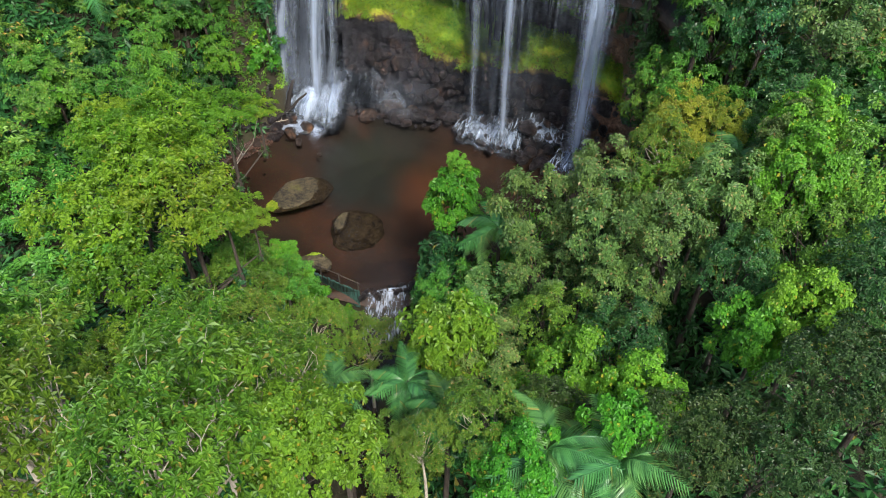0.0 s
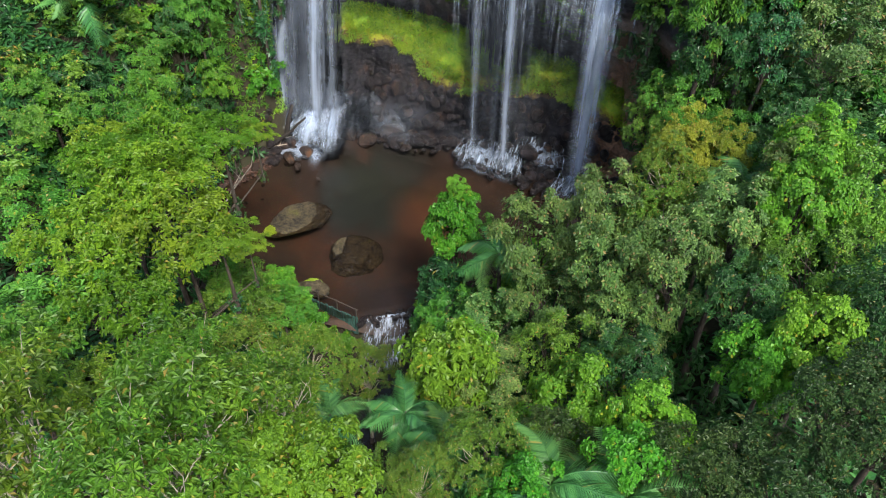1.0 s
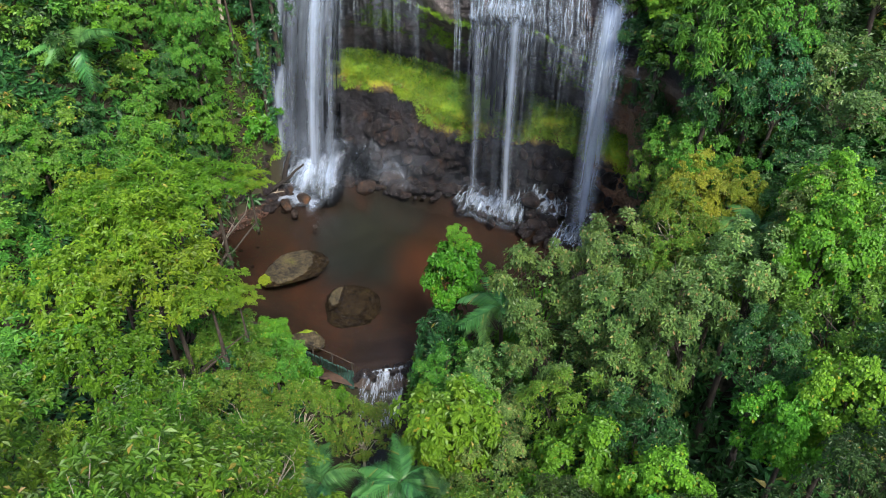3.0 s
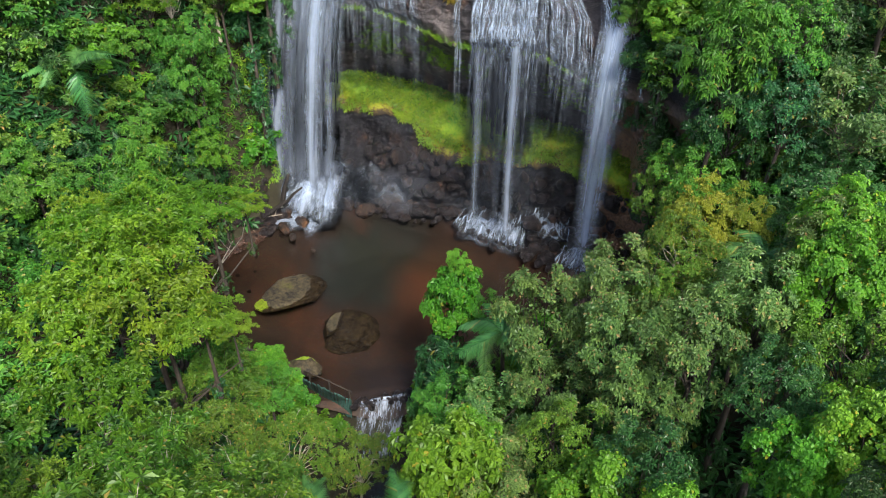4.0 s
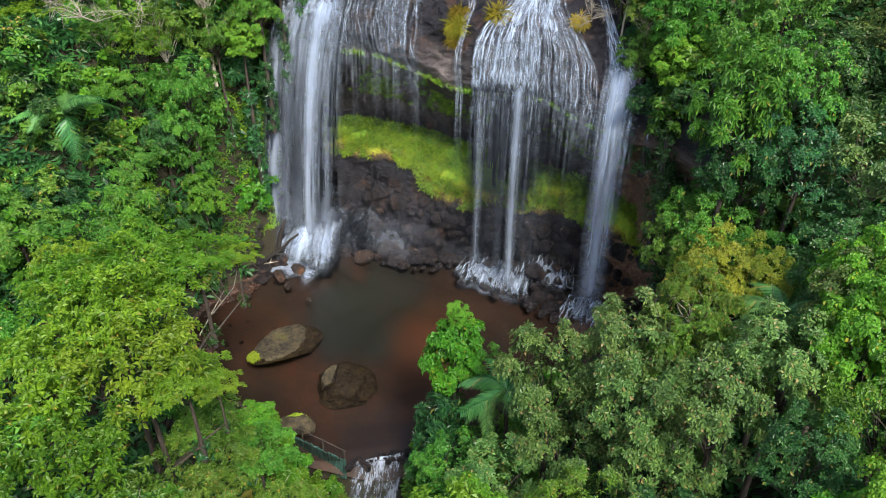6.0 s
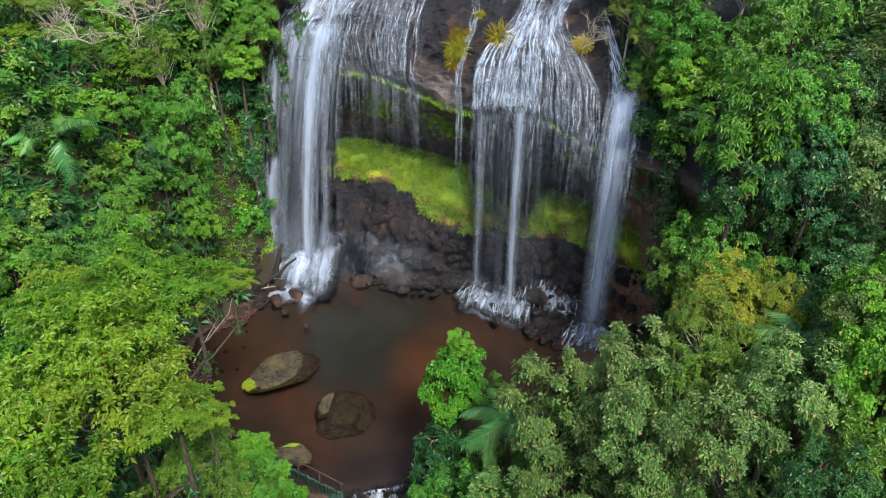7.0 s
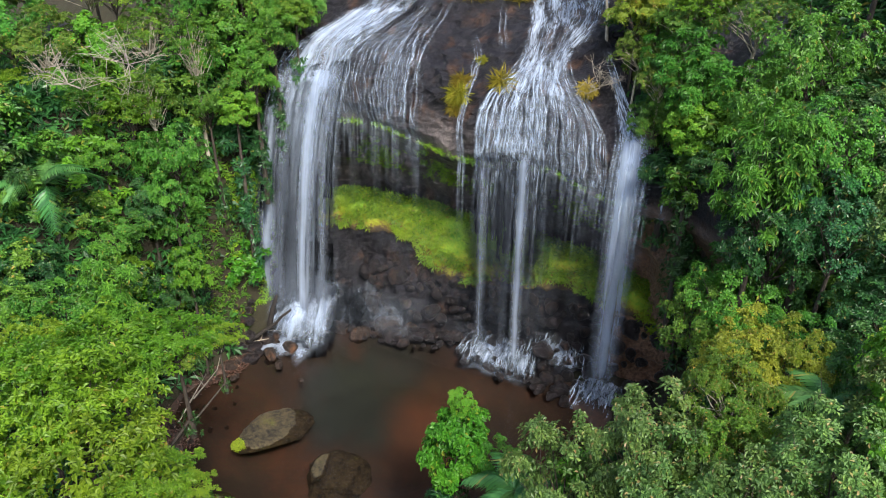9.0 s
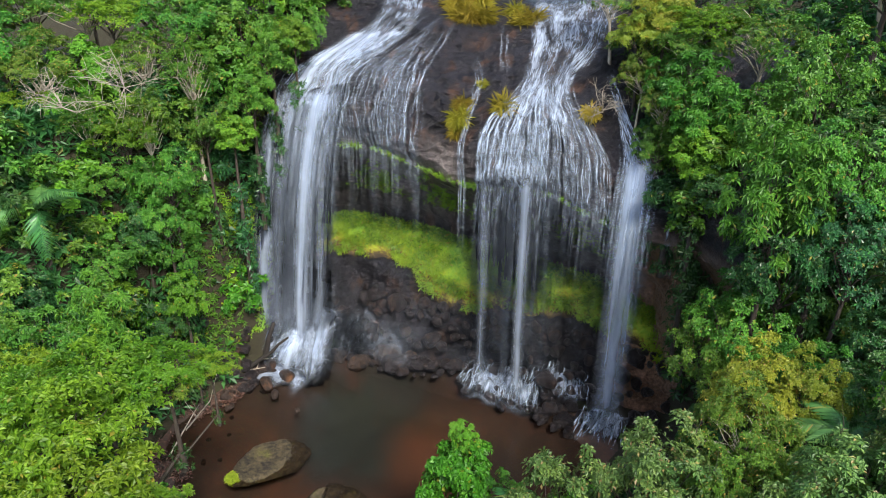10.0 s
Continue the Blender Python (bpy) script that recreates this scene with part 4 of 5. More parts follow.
weir_side = [(3, -1.8, -17.3, 8.4, 2.0), (1, -3.0, -12.6, 6.6, 1.9), (4, -2.4, -8.4, 4.2, 1.1), (1, -3.9, -10.8, 6.6, 1.8), (1, -5.6, -9.0, 7.4, 1.7), (1, -1.4, -11.2, 5.2, 1.5), (3, 1.0, -16.6, 7.4, 1.7), (3, 3.4, -15.4, 5.0, 1.6), (1, -4.0, -20.4, 9.0, 2.2), (3, 0.6, -19.6, 8.6, 1.8)]
fore_left = [(8, 0.6, -29.4, 19.2, 2.9), (8, -3.4, -29.6, 18.9, 2.9), (8, 0.9, -32.0, 20.2, 2.2), (10, 3.1, -29.4, 17.6, 1.4), (8, 2.6, -27.6, 17.2, 1.9), (8, -6.8, -26.8, 17.2, 2.8), (11, -10.6, -22.8, 14.6, 2.8), (8, -1.2, -24.6, 15.4, 2.3), (4, 4.4, -28.8, 16.6, 1.1), (8, -3.2, -25.6, 15.2, 1.7)]
fore_mid = [(4, 7.5, -19.6, 10.6, 1.8), (4, 8.2, -18.2, 9.4, 1.2), (4, 7.9, -7.4, 8.5, 1.6), (4, 8.1, -7.0, 9.6, 0.6), (1, 9.4, -8.0, 7.6, 1.2), (12, 7.2, -8.8, 5.4, 1.3), (12, 6.9, -10.6, 4.6, 1.2), (1, 7.6, -12.4, 5.8, 1.7), (6, 9.6, -13.8, 7.2, 2.0), (6, 9.4, -16.6, 7.2, 2.0), (6, 9.2, -20.4, 9.2, 1.7), (3, 8.8, -25.8, 13.0, 1.7), (10, 9.6, -27.4, 13.4, 1.4), (3, 6.6, -26.2, 12.0, 1.1), (1, 5.4, -25.4, 10.6, 1.4)]
sage_wood = [(6, 12.0, -12.0, 12.2, 2.2), (6, 14.4, -13.0, 14.4, 1.9), (6, 14.8, -15.2, 13.8, 2.1), (6, 12.6, -13.8, 9.6, 2.0), (6, 15.4, -16.4, 11.2, 2.1), (6, 16.8, -17.0, 14.8, 1.9), (3, 17.0, -13.8, 13.4, 1.9), (2, 14.6, -20.6, 11.4, 2.0), (10, 12.6, -21.4, 11.0, 2.0), (10, 14.4, -24.0, 12.6, 1.5), (1, 12.6, -18.0, 9.4, 1.8), (9, 11.4, -24.6, 11.6, 1.6), (4, 13.2, -26.2, 13.0, 1.2), (9, 15.2, -26.8, 13.6, 1.9)]
right_wood = [(6, 19.0, -16.4, 16.2, 2.0), (2, 18.9, -19.6, 14.6, 1.6), (10, 19.0, -22.2, 14.4, 1.6), (10, 21.4, -16.6, 17.4, 1.6), (1, 21.6, -18.8, 15.8, 1.9), (10, 20.2, -22.6, 15.6, 1.5), (9, 19.2, -26.2, 16.0, 1.8), (9, 17.6, -27.2, 13.6, 2.2), (9, 21.0, -26.0, 15.4, 2.4), (2, 22.6, -22.4, 16.6, 2.2), (10, 23.2, -12.8, 17.2, 1.6), (1, 24.2, -16.0, 17.4, 2.4), (6, 22.4, -13.6, 16.4, 1.7)]
right_edge = [(3, 17.6, -11.6, 14.4, 1.7), (5, 19.0, -9.2, 14.6, 1.6), (5, 20.9, -9.4, 14.4, 1.3), (1, 20.2, -4.8, 14.8, 2.0), (1, 19.4, -4.0, 13.2, 1.7), (1, 22.2, -7.6, 13.9, 1.8), (3, 18.2, -12.8, 12.6, 1.9), (2, 23.4, -9.8, 14.6, 1.9), (1, 21.4, -1.6, 14.0, 1.7), (2, 25.0, -7.6, 15.8, 2.0), (1, 19.6, -13.0, 12.6, 1.9)]
right_slope = [(2, 21.4, -4.2, 18.6, 2.1), (7, 20.6, -4.4, 21.8, 1.8), (1, 23.0, -4.0, 22.0, 2.0), (2, 23.2, -5.8, 19.4, 1.9), (10, 20.9, 3.4, 20.8, 1.7, (24, 4.5)), (7, 21.5, 3.0, 17.0, 1.5, (24, 4)), (2, 23.2, 0.6, 19.6, 2.2), (1, 22.4, 0.4, 22.6, 2.2), (2, 25.4, -1.4, 21.6, 2.5), (3, 20.0, 6.0, 24.4, 1.9, (23.5, 8)), (5, 19.0, 8.8, 25.6, 1.9), (3, 22.6, 4.6, 25.2, 2.3), (1, 25.0, 2.0, 25.2, 2.6), (3, 16.8, 11.0, 26.2, 1.8), (6, 26.2, -6.8, 19.6, 2.5)]
left_slope = [(1, -16.2, -0.6, 11.8, 2.2), (1, -13.0, -0.4, 11.4, 2.0), (7, -11.0, 1.4, 12.4, 1.7), (1, -8.9, 9.2, 17.0, 1.8), (4, -12.4, 6.2, 9.2, 1.6), (2, -9.6, 7.4, 8.0, 1.3), (1, -9.6, 9.6, 11.7, 1.5), (1, -12.6, 6.8, 12.4, 1.7), (4, -8.5, 7.4, 9.4, 1.2), (2, -11.0, 9.0, 13.6, 1.6), (6, -16.8, 9.4, 17.6, 2.1), (1, -13.0, 8.6, 16.4, 1.8), (2, -15.6, 2.4, 12.0, 1.8), (7, -10.4, 10.2, 16.0, 1.7), (3, -17.8, 4.6, 14.8, 2.0), (1, -18.6, 1.4, 13.0, 2.2)]
left_top = [(0, -11.4, 9.8, 18.4, 1.8), (8, -13.4, 9.6, 19.4, 2.0), (8, -10.4, 10.6, 19.6, 1.8), (1, -7.6, 12.6, 19.2, 1.7), (10, -16.0, 11.0, 19.6, 2.0), (8, -8.2, 13.0, 22.4, 2.0), (8, -11.2, 13.2, 22.6, 2.2), (10, -14.4, 13.4, 22.6, 2.0), (1, -2.6, 17.6, 24.4, 1.9), (1, -6.2, 16.8, 24.6, 2.2), (0, -18.4, 10.6, 19.6, 2.4), (1, -9.4, 8.8, 14.2, 1.5)]
brow = [(7, -3.5, 14.2, 22.9, 1.4, (-6, 16.5)), (10, -2.1, 14.8, 23.6, 1.2, (-5, 17.5)), (7, -4.7, 13.2, 20.6, 1.4, (-7, 15)), (10, -6.0, 12.8, 18.2, 1.4, (-7.6, 14.6)), (5, 17.7, 8.2, 24.6, 1.5), (3, 17.6, 6.9, 22.4, 1.2), (3, 18.5, 5.3, 21.4, 1.4), (7, 18.3, 4.9, 19.6, 1.1, (21.5, 6)), (7, 19.4, 5.0, 23.4, 1.7, (21.5, 6.5)), (7, 20.2, 3.0, 22.2, 1.6, (23, 5)), (10, 19.8, 2.4, 19.8, 1.4, (23, 4)), (5, 19.4, 8.6, 25.2, 1.6), (2, 20.6, 1.6, 18.4, 1.4, (23.5, 2.5))]
tops = [(1, -9, 15.5, 25, 2.4), (0, -13.5, 15, 24.5, 2.4), (1, -12, 18, 26, 2.8), (3, -16, 16.5, 26, 2.8), (1, -20, 14, 24, 3), (1, -7.5, 20, 26.5, 2.6), (3, -17, 12.6, 22.5, 2.6), (0, 20.8, 6, 25, 2.2, (24, 8))]
for row in lime_wood + weir_side + fore_left + fore_mid + sage_wood + right_wood + right_edge + right_slope + left_slope + left_top + brow + tops:
    plant(*row)


def half_width(y):
    return 14 + 0.5 * np.clip(y + 32, 0, 44)


def open_ground(x, y):
    """Pool, falls, river and the clear air over the track of the river."""
    s, n = (x - 0.3) * 0.88 - (y - 13.8) * 0.475, -(x - 0.3) * 0.475 - (y - 13.8) * 0.88
    pool = ((x - 3.0) / 14) ** 2 + ((y - 3) / 11.5) ** 2 < 1
    return pool or (-6.5 < s < 23 and -12 < n < 5) or (-4.5 < x < 8 and -13 < y < -4) or (abs(x - 3.4) < 3.6 and -20 < y < -5)


fx, fy = np.meshgrid(np.arange(-34, 46, 5.7), np.arange(-34, 26, 5.7))
for x, y in zip((fx + rng.uniform(-1.5, 1.5, fx.shape)).ravel(), (fy + rng.uniform(-1.5, 1.5, fy.shape)).ravel()):
    R = rng.uniform(2.4, 3.4)
    if open_ground(x, y) or abs(x - 7) > half_width(y) or (abs(x - 7) < 6 and y < -30) or (x - 17.4) ** 2 + (y + 21.2) ** 2 < 12 or (x + 9) ** 2 + (y + 18.6) ** 2 < 5 or (12 < x < 19.5 and -4.5 < y < 7) or (abs(x - 5) < 3.5 and -24.5 < y < -19):
        continue
    if any((x - a) ** 2 + (y - b) ** 2 < (0.62 * (R + r)) ** 2 for a, b, r in spots):
        continue
    top = float(ground_z(x, y)) + rng.uniform(6.5, 9)
    if y < -20:
        top = min(top + 3.5, 15)
    plant(int(rng.choice([8, 3, 8, 1] if y < -21 and x < 7 else [8, 9, 9, 3] if y < -21 else [1, 7, 11, 3, 1, 10, 1, 2] if x < 3 else [2, 2, 6, 3, 2, 6, 10, 1])), x, y, top, R)


# ---- shrubs ----
def shrub(rng, mat, label, spec, R=1.6):
    root = new("shrub")
    v, f, c = crown(rng, R, R * 0.9, R * 1.6, 13, 12, *spec, flat=0.8, low=-0.7)
    s = Soup()
    for b in c[::2]:
        s.tube([(0, 0, -0.4), b * 0.5 + (0, 0, 0.1), b], [0.05, 0.03, 0.01], 4)
    part("stem", s.mesh("stem", M_BARK), root)
    part("foliage", mesh_of("foliage", v, f, mat), root)
    return tagged(root, label, "shrub", "understorey shrubs")


SHRUBS = [shrub(rng, M_GREEN, "mid-green leafy rainforest shrub on the bank", LEAF["lime"]), shrub(rng, M_DEEP, "dark green shrub with long drooping leaves", LEAF["long"]),
          shrub(rng, M_VIVID, "fresh green shrub with large leaves", LEAF["big"]), shrub(rng, M_OLIVE, "olive shrub with fine leaves", LEAF["small"])]
shrub_used = set()


def bush(kind, x, y, R, sink=0.3, z=None):
    m = pose(x, y, (float(ground_z(x, y)) if z is None else z) - sink, 0, 0, rng.uniform(0, 360)) @ Matrix.Diagonal((R / 1.6, R / 1.6, R / 1.6, 1))
    if kind in shrub_used:
        ob = copy_thing(SHRUBS[kind], pose(0, 0, 0))
    else:
        shrub_used.add(kind)
        ob = SHRUBS[kind]
    ob.matrix_basis = m


count = 0
for x, y in rng.uniform((-26, -22), (36, 22), (2600, 2)):
    if count > 135:
        break
    s, n = (x - 0.3) * 0.88 - (y - 13.8) * 0.475, -(x - 0.3) * 0.475 - (y - 13.8) * 0.88
    g = float(ground_z(x, y))
    steep = abs(float(ground_z(x + 1, y)) - g) + abs(float(ground_z(x, y + 1)) - g)
    edge = ((x - 3.0) / 15) ** 2 + ((y - 3) / 12.5) ** 2 < 1.5 and x > 8
    if g < 0.25 or (-5.5 < s < 24 and -12 < n < 5.5) or abs(x - 7) > half_width(y) or not (steep > 0.7 or edge):
        continue
    if (x - 18.6) ** 2 + (y + 16.5) ** 2 < 14:
        continue
    count += 1
    bush(int(rng.choice([0, 1, 0, 2, 3] if x < 3 else [0, 1, 1, 1, 3])), x, y, rng.uniform(1.1, 1.9))

for x, y, R in [(-3.4, -5.8, 1.2), (-2.2, -6.9, 1.1), (-4.6, -7.2, 1.5), (-6.0, -5.6, 1.5), (7.2, -7.4, 1.2), (9.2, -7.2, 1.3), (6.6, -9.4, 1.3), (-1.0, -9.8, 1.1), (0.5, -9.8, 0.9), (-2.0, -7.7, 1.2), (-0.6, -8.5, 1.0), (1.3, -9.3, 0.8), (-2.6, -9.2, 1.6), (6.6, -10.8, 1.6), (11.6, -5.6, 1.4), (13.4, -3.6, 1.4), (15.0, -1.8, 1.4)]:
    bush(2 if R < 1.25 else int(rng.choice([0, 0, 2, 3])), x, y, R)

for kind, s, k, R in [(0, -4.6, 22, 1.5), (2, -5.4, 20, 1.5), (0, -4.4, 24, 1.5), (3, -5.8, 17.5, 1.5), (1, -6.2, 15, 1.5), (2, -5.2, 25, 1.7), (0, -3.8, 25.6, 1.5), (3, -2.6, 26.6, 1.5), (0, -6.6, 19, 1.6), (1, -7.2, 16.5, 1.7), (0, -7.2, 22, 1.8), (2, -6.6, 24.6, 1.6), (0, -1.8, 27.4, 1.5), (3, -6.6, 12.6, 1.3), (0, -7.4, 13.6, 1.4), (1, -6.4, 17, 1.5), (0, -5.8, 15.8, 1.2), (3, -7.8, 18.6, 1.6), (0, -6.8, 20.6, 1.5), (2, -6.0, 22.8, 1.4), (0, -7.6, 10.6, 1.3)]:
    bush(kind, *cliff_at(s, k)[:2].tolist(), R, 0.5, float(cliff_at(s, k)[2]))
for kind, s, k, R in [(3, 17.6, 24.6, 1.7), (3, 18.6, 23.8, 1.5), (0, 18.2, 25.8, 1.8), (3, 19.8, 23.2, 1.5), (1, 19.8, 22, 1.4), (0, 20.6, 21, 1.4), (1, 21.2, 19, 1.4), (3, 21.8, 20.6, 1.5), (3, 19.0, 24, 1.5), (3, 20.0, 24.6, 1.7), (0, 22.6, 18.6, 1.5), (3, 18.4, 26, 1.6), (3, 17.4, 26.6, 1.5), (0, 21.4, 23, 1.8), (3, 16.6, 27.2, 1.5), (0, 23.4, 21, 1.8)]:
    bush(kind, *cliff_at(s, k)[:2].tolist(), R, 0.5, float(cliff_at(s, k)[2]))

# ---- undergrowth: broad-leaved herbs over the forest floor ----
ux, uy = rng.uniform((-28, -34), (38, 24), (12000, 2)).T
uz = ground_z(ux, uy)
us, un = (ux - 0.3) * 0.88 - (uy - 13.8) * 0.475, -(ux - 0.3) * 0.475 - (uy - 13.8) * 0.88
ok = (uz > 0.3) & (abs(ux - 7) < half_width(uy)) & ~((us > -6) & (us < 24) & (un > -12) & (un < 5.5))
up = np.stack([ux, uy, uz + rng.uniform(0.1, 0.6, len(ux))], 1)[ok]
v, f = leaves(rng, up, unit(rng.normal(0, 0.35, up.shape) + (0, 0, 1)), 5, 0.75, 0.32, 0.3, 0.2)
tagged(new("undergrowth", mesh_of("undergrowth", v, f, M_DEEP)), "dark green broad-leaved undergrowth on the forest floor", "undergrowth", kind="stuff")


# ---- palms ----
def frond_mesh(rng, length, mat, pairs=34):
    """A feather frond along x, arching up and over, with folded leaflets on both sides."""
    k = np.linspace(0, 1, pairs)
    rise, sag = rng.uniform(0.35, 0.6), rng.uniform(0.7, 1.0)
    mid = np.stack([k * length * 0.9, 0.05 * length * np.sin(k * 3) * rng.normal(), length * (rise * k - sag * k ** 2.2)], 1)
    s = Soup()
    s.tube(mid[::3], np.linspace(0.035, 0.008, len(mid[::3])), 4)
    v, f = [], []
    for i in range(2, pairs):
        t = unit(mid[i] - mid[i - 1])
        for side in (-1, 1):
            L = length * 0.36 * (0.35 + 0.65 * math.sin(math.pi * min(1, 0.12 + k[i] * 0.86))) * rng.uniform(0.85, 1.1)
            a = unit(t * 0.55 + np.array((0, side, 0)) + np.array((0, 0, -0.35 - 0.25 * rng.random())))
            nrm = unit(np.cross(a, t)) * 0.03
            p = mid[i]
            w = t * 0.034
            n0 = len(v)
            v += [p - w, p + a * L * 0.5 - w * 1.1 + nrm, p + a * L + (0, 0, -0.12 * L), p + a * L * 0.5 + w * 1.1 - nrm, p + w]
            f += [(n0, n0 + 1, n0 + 3, n0 + 4), (n0 + 1, n0 + 2, n0 + 3)]
    s.add(v, f)
    return s.mesh("frond", mat, False)


rng = np.random.default_rng(23)
FRONDS = [frond_mesh(rng, 3.0, M_PALM) for _ in range(4)]


def palm(x, y, z, size=1.0, label="feather palm with broad arching green fronds", fronds=10, ground=None):
    root = tagged(new("palm_tree"), label, "palm tree", "palms in the forest")
    g = float(ground_z(x, y)) if ground is None else ground
    s = Soup()
    h = max(z - g, 1.5)
    s.tube([(0, 0, -h - 0.3), (0.1, 0.05, -h * 0.5), (0, 0, 0.05)], [0.14, 0.11, 0.1], 8)
    part("trunk", s.mesh("trunk", M_BARK), root)
    for j in range(fronds):
        fr = part("frond", FRONDS[j % 4], root)
        lift = rng.uniform(-25, 20) - 30 * (j % 3 == 0)
        fr.matrix_basis = pose(0, 0, 0, rng.uniform(-12, 12), lift, j * 360 / fronds + rng.uniform(-12, 12)) @ Matrix.Diagonal((size,) * 3 + (1,))
    root.matrix_basis = pose(x, y, z)


for row in [(3.0, -22.4, 9.3, 0.58), (5.8, -22.4, 9.4, 0.6), (7.3, -24.0, 9.8, 0.55), (10.6, -26.9, 11.6, 0.85), (12.9, -27.4, 11.6, 0.8), (10.3, -10.0, 6.8, 0.85), (-14.8, 5.0, 14.6, 1.0), (21.2, -11.6, 12.6, 0.75)]:
    palm(*row)

# ---- grass, ferns and moss growth ----
def clump_stuff(name, pos, axis, mat, label, category, count=7, length=0.4, width=0.07, lift=0.7, droop=0.3):
    v, f = leaves(rng, np.asarray(pos), unit(np.asarray(axis, float)), count, length, width, lift, droop)
    return tagged(new(name, mesh_of(name, v, f, mat)), label, category, kind="stuff")


fs = rng.uniform(-0.6, 18.7, 420)
fs = fs[(np.sin(fs * 2.1) + np.sin(fs * 5.3 + 1) + rng.normal(0, 0.8, len(fs))) > -0.3]
fp = cliff_at(fs, 16.3 + rng.normal(0, 0.13, len(fs)), 0.05)
clump_stuff("ledge_fern", fp, np.tile((-0.3, -0.6, 0.25), (len(fs), 1)) + rng.normal(0, 0.3, (len(fs), 3)), M_GRASS, "yellow-green ferns fringing the overhanging rock lip", "fern", 6, 0.24, 0.07, 0.5, 0.45)
fs = rng.uniform(-2, 19, 800)
fs = fs[(np.sin(fs * 1.3) + rng.normal(0, 0.6, len(fs))) > -0.2]
fp = cliff_at(fs, 12.6 + rng.normal(0, 0.6, len(fs)), 0.05)
clump_stuff("recess_fern", fp, np.tile((-0.3, -0.6, 0.5), (len(fs), 1)) + rng.normal(0, 0.3, (len(fs), 3)), M_GRASS, "small green ferns on the shaded recess ledge", "fern", 7, 0.28, 0.08, 0.5, 0.4)
mi, mj = rng.integers(4, 126, 6500), rng.integers(3, 26, 6500)
keep = np.array([noise.noise(Vector((a * 0.11, b * 0.2, 3))) for a, b in zip(mi, mj)]) + rng.normal(0, 0.15, 6500) + 0.015 * (mj - 14) > 0.02
gp = moss_P[mi, mj][keep] + rng.normal(0, 0.1, (keep.sum(), 3))
clump_stuff("bank_grass", gp, np.tile((-0.35, -0.65, 0.8), (len(gp), 1)) + rng.normal(0, 0.25, gp.shape), M_GRASS, "short yellow-green grass and fern on the mossy bank", "grass", 6, 0.36, 0.085, 0.55, 0.4)
rim = moss_P[rng.integers(6, 126, 800), 25] + rng.normal(0, 0.12, (800, 3))
clump_stuff("rim_fern", rim, np.tile((-0.3, -0.6, 0.8), (800, 1)) + rng.normal(0, 0.3, (800, 3)), M_GREEN, "green fern edging along the top of the bank", "fern", 6, 0.36, 0.1, 0.6, 0.35)
ls, lk = rng.uniform(-9.5, -4.2, 1100), rng.uniform(4.5, 12, 1100)
clump_stuff("side_moss", cliff_at(ls, lk, 0.1), np.tile((-0.3, -0.6, 0.6), (1100, 1)) + rng.normal(0, 0.3, (1100, 3)), M_GRASS, "mossy ochre-green growth on the side of the cliff", "moss", 6, 0.36, 0.08, 0.6, 0.35)
bx, by = rng.uniform((-10.5, 8), (-4.2, 14.5), (1500, 2)).T
bz = ground_z(bx, by)
ok = (bz > 1.4) & (bz < 14) & (bx < -6.6)
bp = np.stack([bx, by, bz + 0.1], 1)[ok]
clump_stuff("slope_fern", bp, np.tile((0.3, -0.6, 0.7), (len(bp), 1)) + rng.normal(0, 0.3, (len(bp), 3)), M_GREEN, "green ferns over the steep bank beside the falls", "fern", 7, 0.4, 0.1, 0.6, 0.4)
bx, by = rng.uniform((-26, -3), (-4, 22), (8200, 2)).T
bz = ground_z(bx, by)
ok = (bz > 2.5) & ((bx - 0.3) * 0.88 - (by - 13.8) * 0.475 < -7)
bp = np.stack([bx, by, bz + 0.15], 1)[ok]
# deep leaf colour puts the undergrowth's shade between the crowns
clump_stuff("hill_fern", bp, np.tile((0.35, -0.5, 0.7), (len(bp), 1)) + rng.normal(0, 0.35, (len(bp), 3)), M_DEEP, "dense green ferns and creepers over the hillside, darkened as undergrowth shade", "fern", 6, 0.65, 0.2, 0.5, 0.4)
bx, by = rng.uniform((19, -12), (34, 10), (4200, 2)).T
bz = ground_z(bx, by)
ok = (bz > 2.5) & ((by < -1) | (bx > 23.5))
bp = np.stack([bx, by, bz + 0.15], 1)[ok]
# darkest leaf colour here, again standing in for shade below the trees
clump_stuff("hill_fern", bp, np.tile((-0.35, -0.5, 0.7), (len(bp), 1)) + rng.normal(0, 0.35, (len(bp), 3)), M_DARK, "green ferns and creepers over the steep slope, darkened as undergrowth shade", "fern", 6, 0.6, 0.18, 0.5, 0.4)
bx, by = rng.uniform((-7.4, 9.5), (-3.6, 15.5), (2200, 2)).T
bz = ground_z(bx, by)
ok = (bz > 2.5) & (bz < 15) & (np.sin(bx * 2.1) + np.sin(bz * 1.3) > -1.0)
bp = np.stack([bx, by, bz + 0.05], 1)[ok]
clump_stuff("bank_moss", bp, np.tile((0.3, -0.7, 0.6), (len(bp), 1)) + rng.normal(0, 0.3, (len(bp), 3)), M_GRASS, "ochre-green moss on the steep wet bank", "moss", 6, 0.26, 0.08, 0.6, 0.35)
for x, y in rng.uniform((-9.0, 9.0), (-4.6, 13.8), (34, 2)):
    z = float(ground_z(x, y))
    if z < 6:
        boulder(x, y, z + 0.05, rng.uniform(0.3, 0.75), "dark rounded boulder on the bank by the falls")


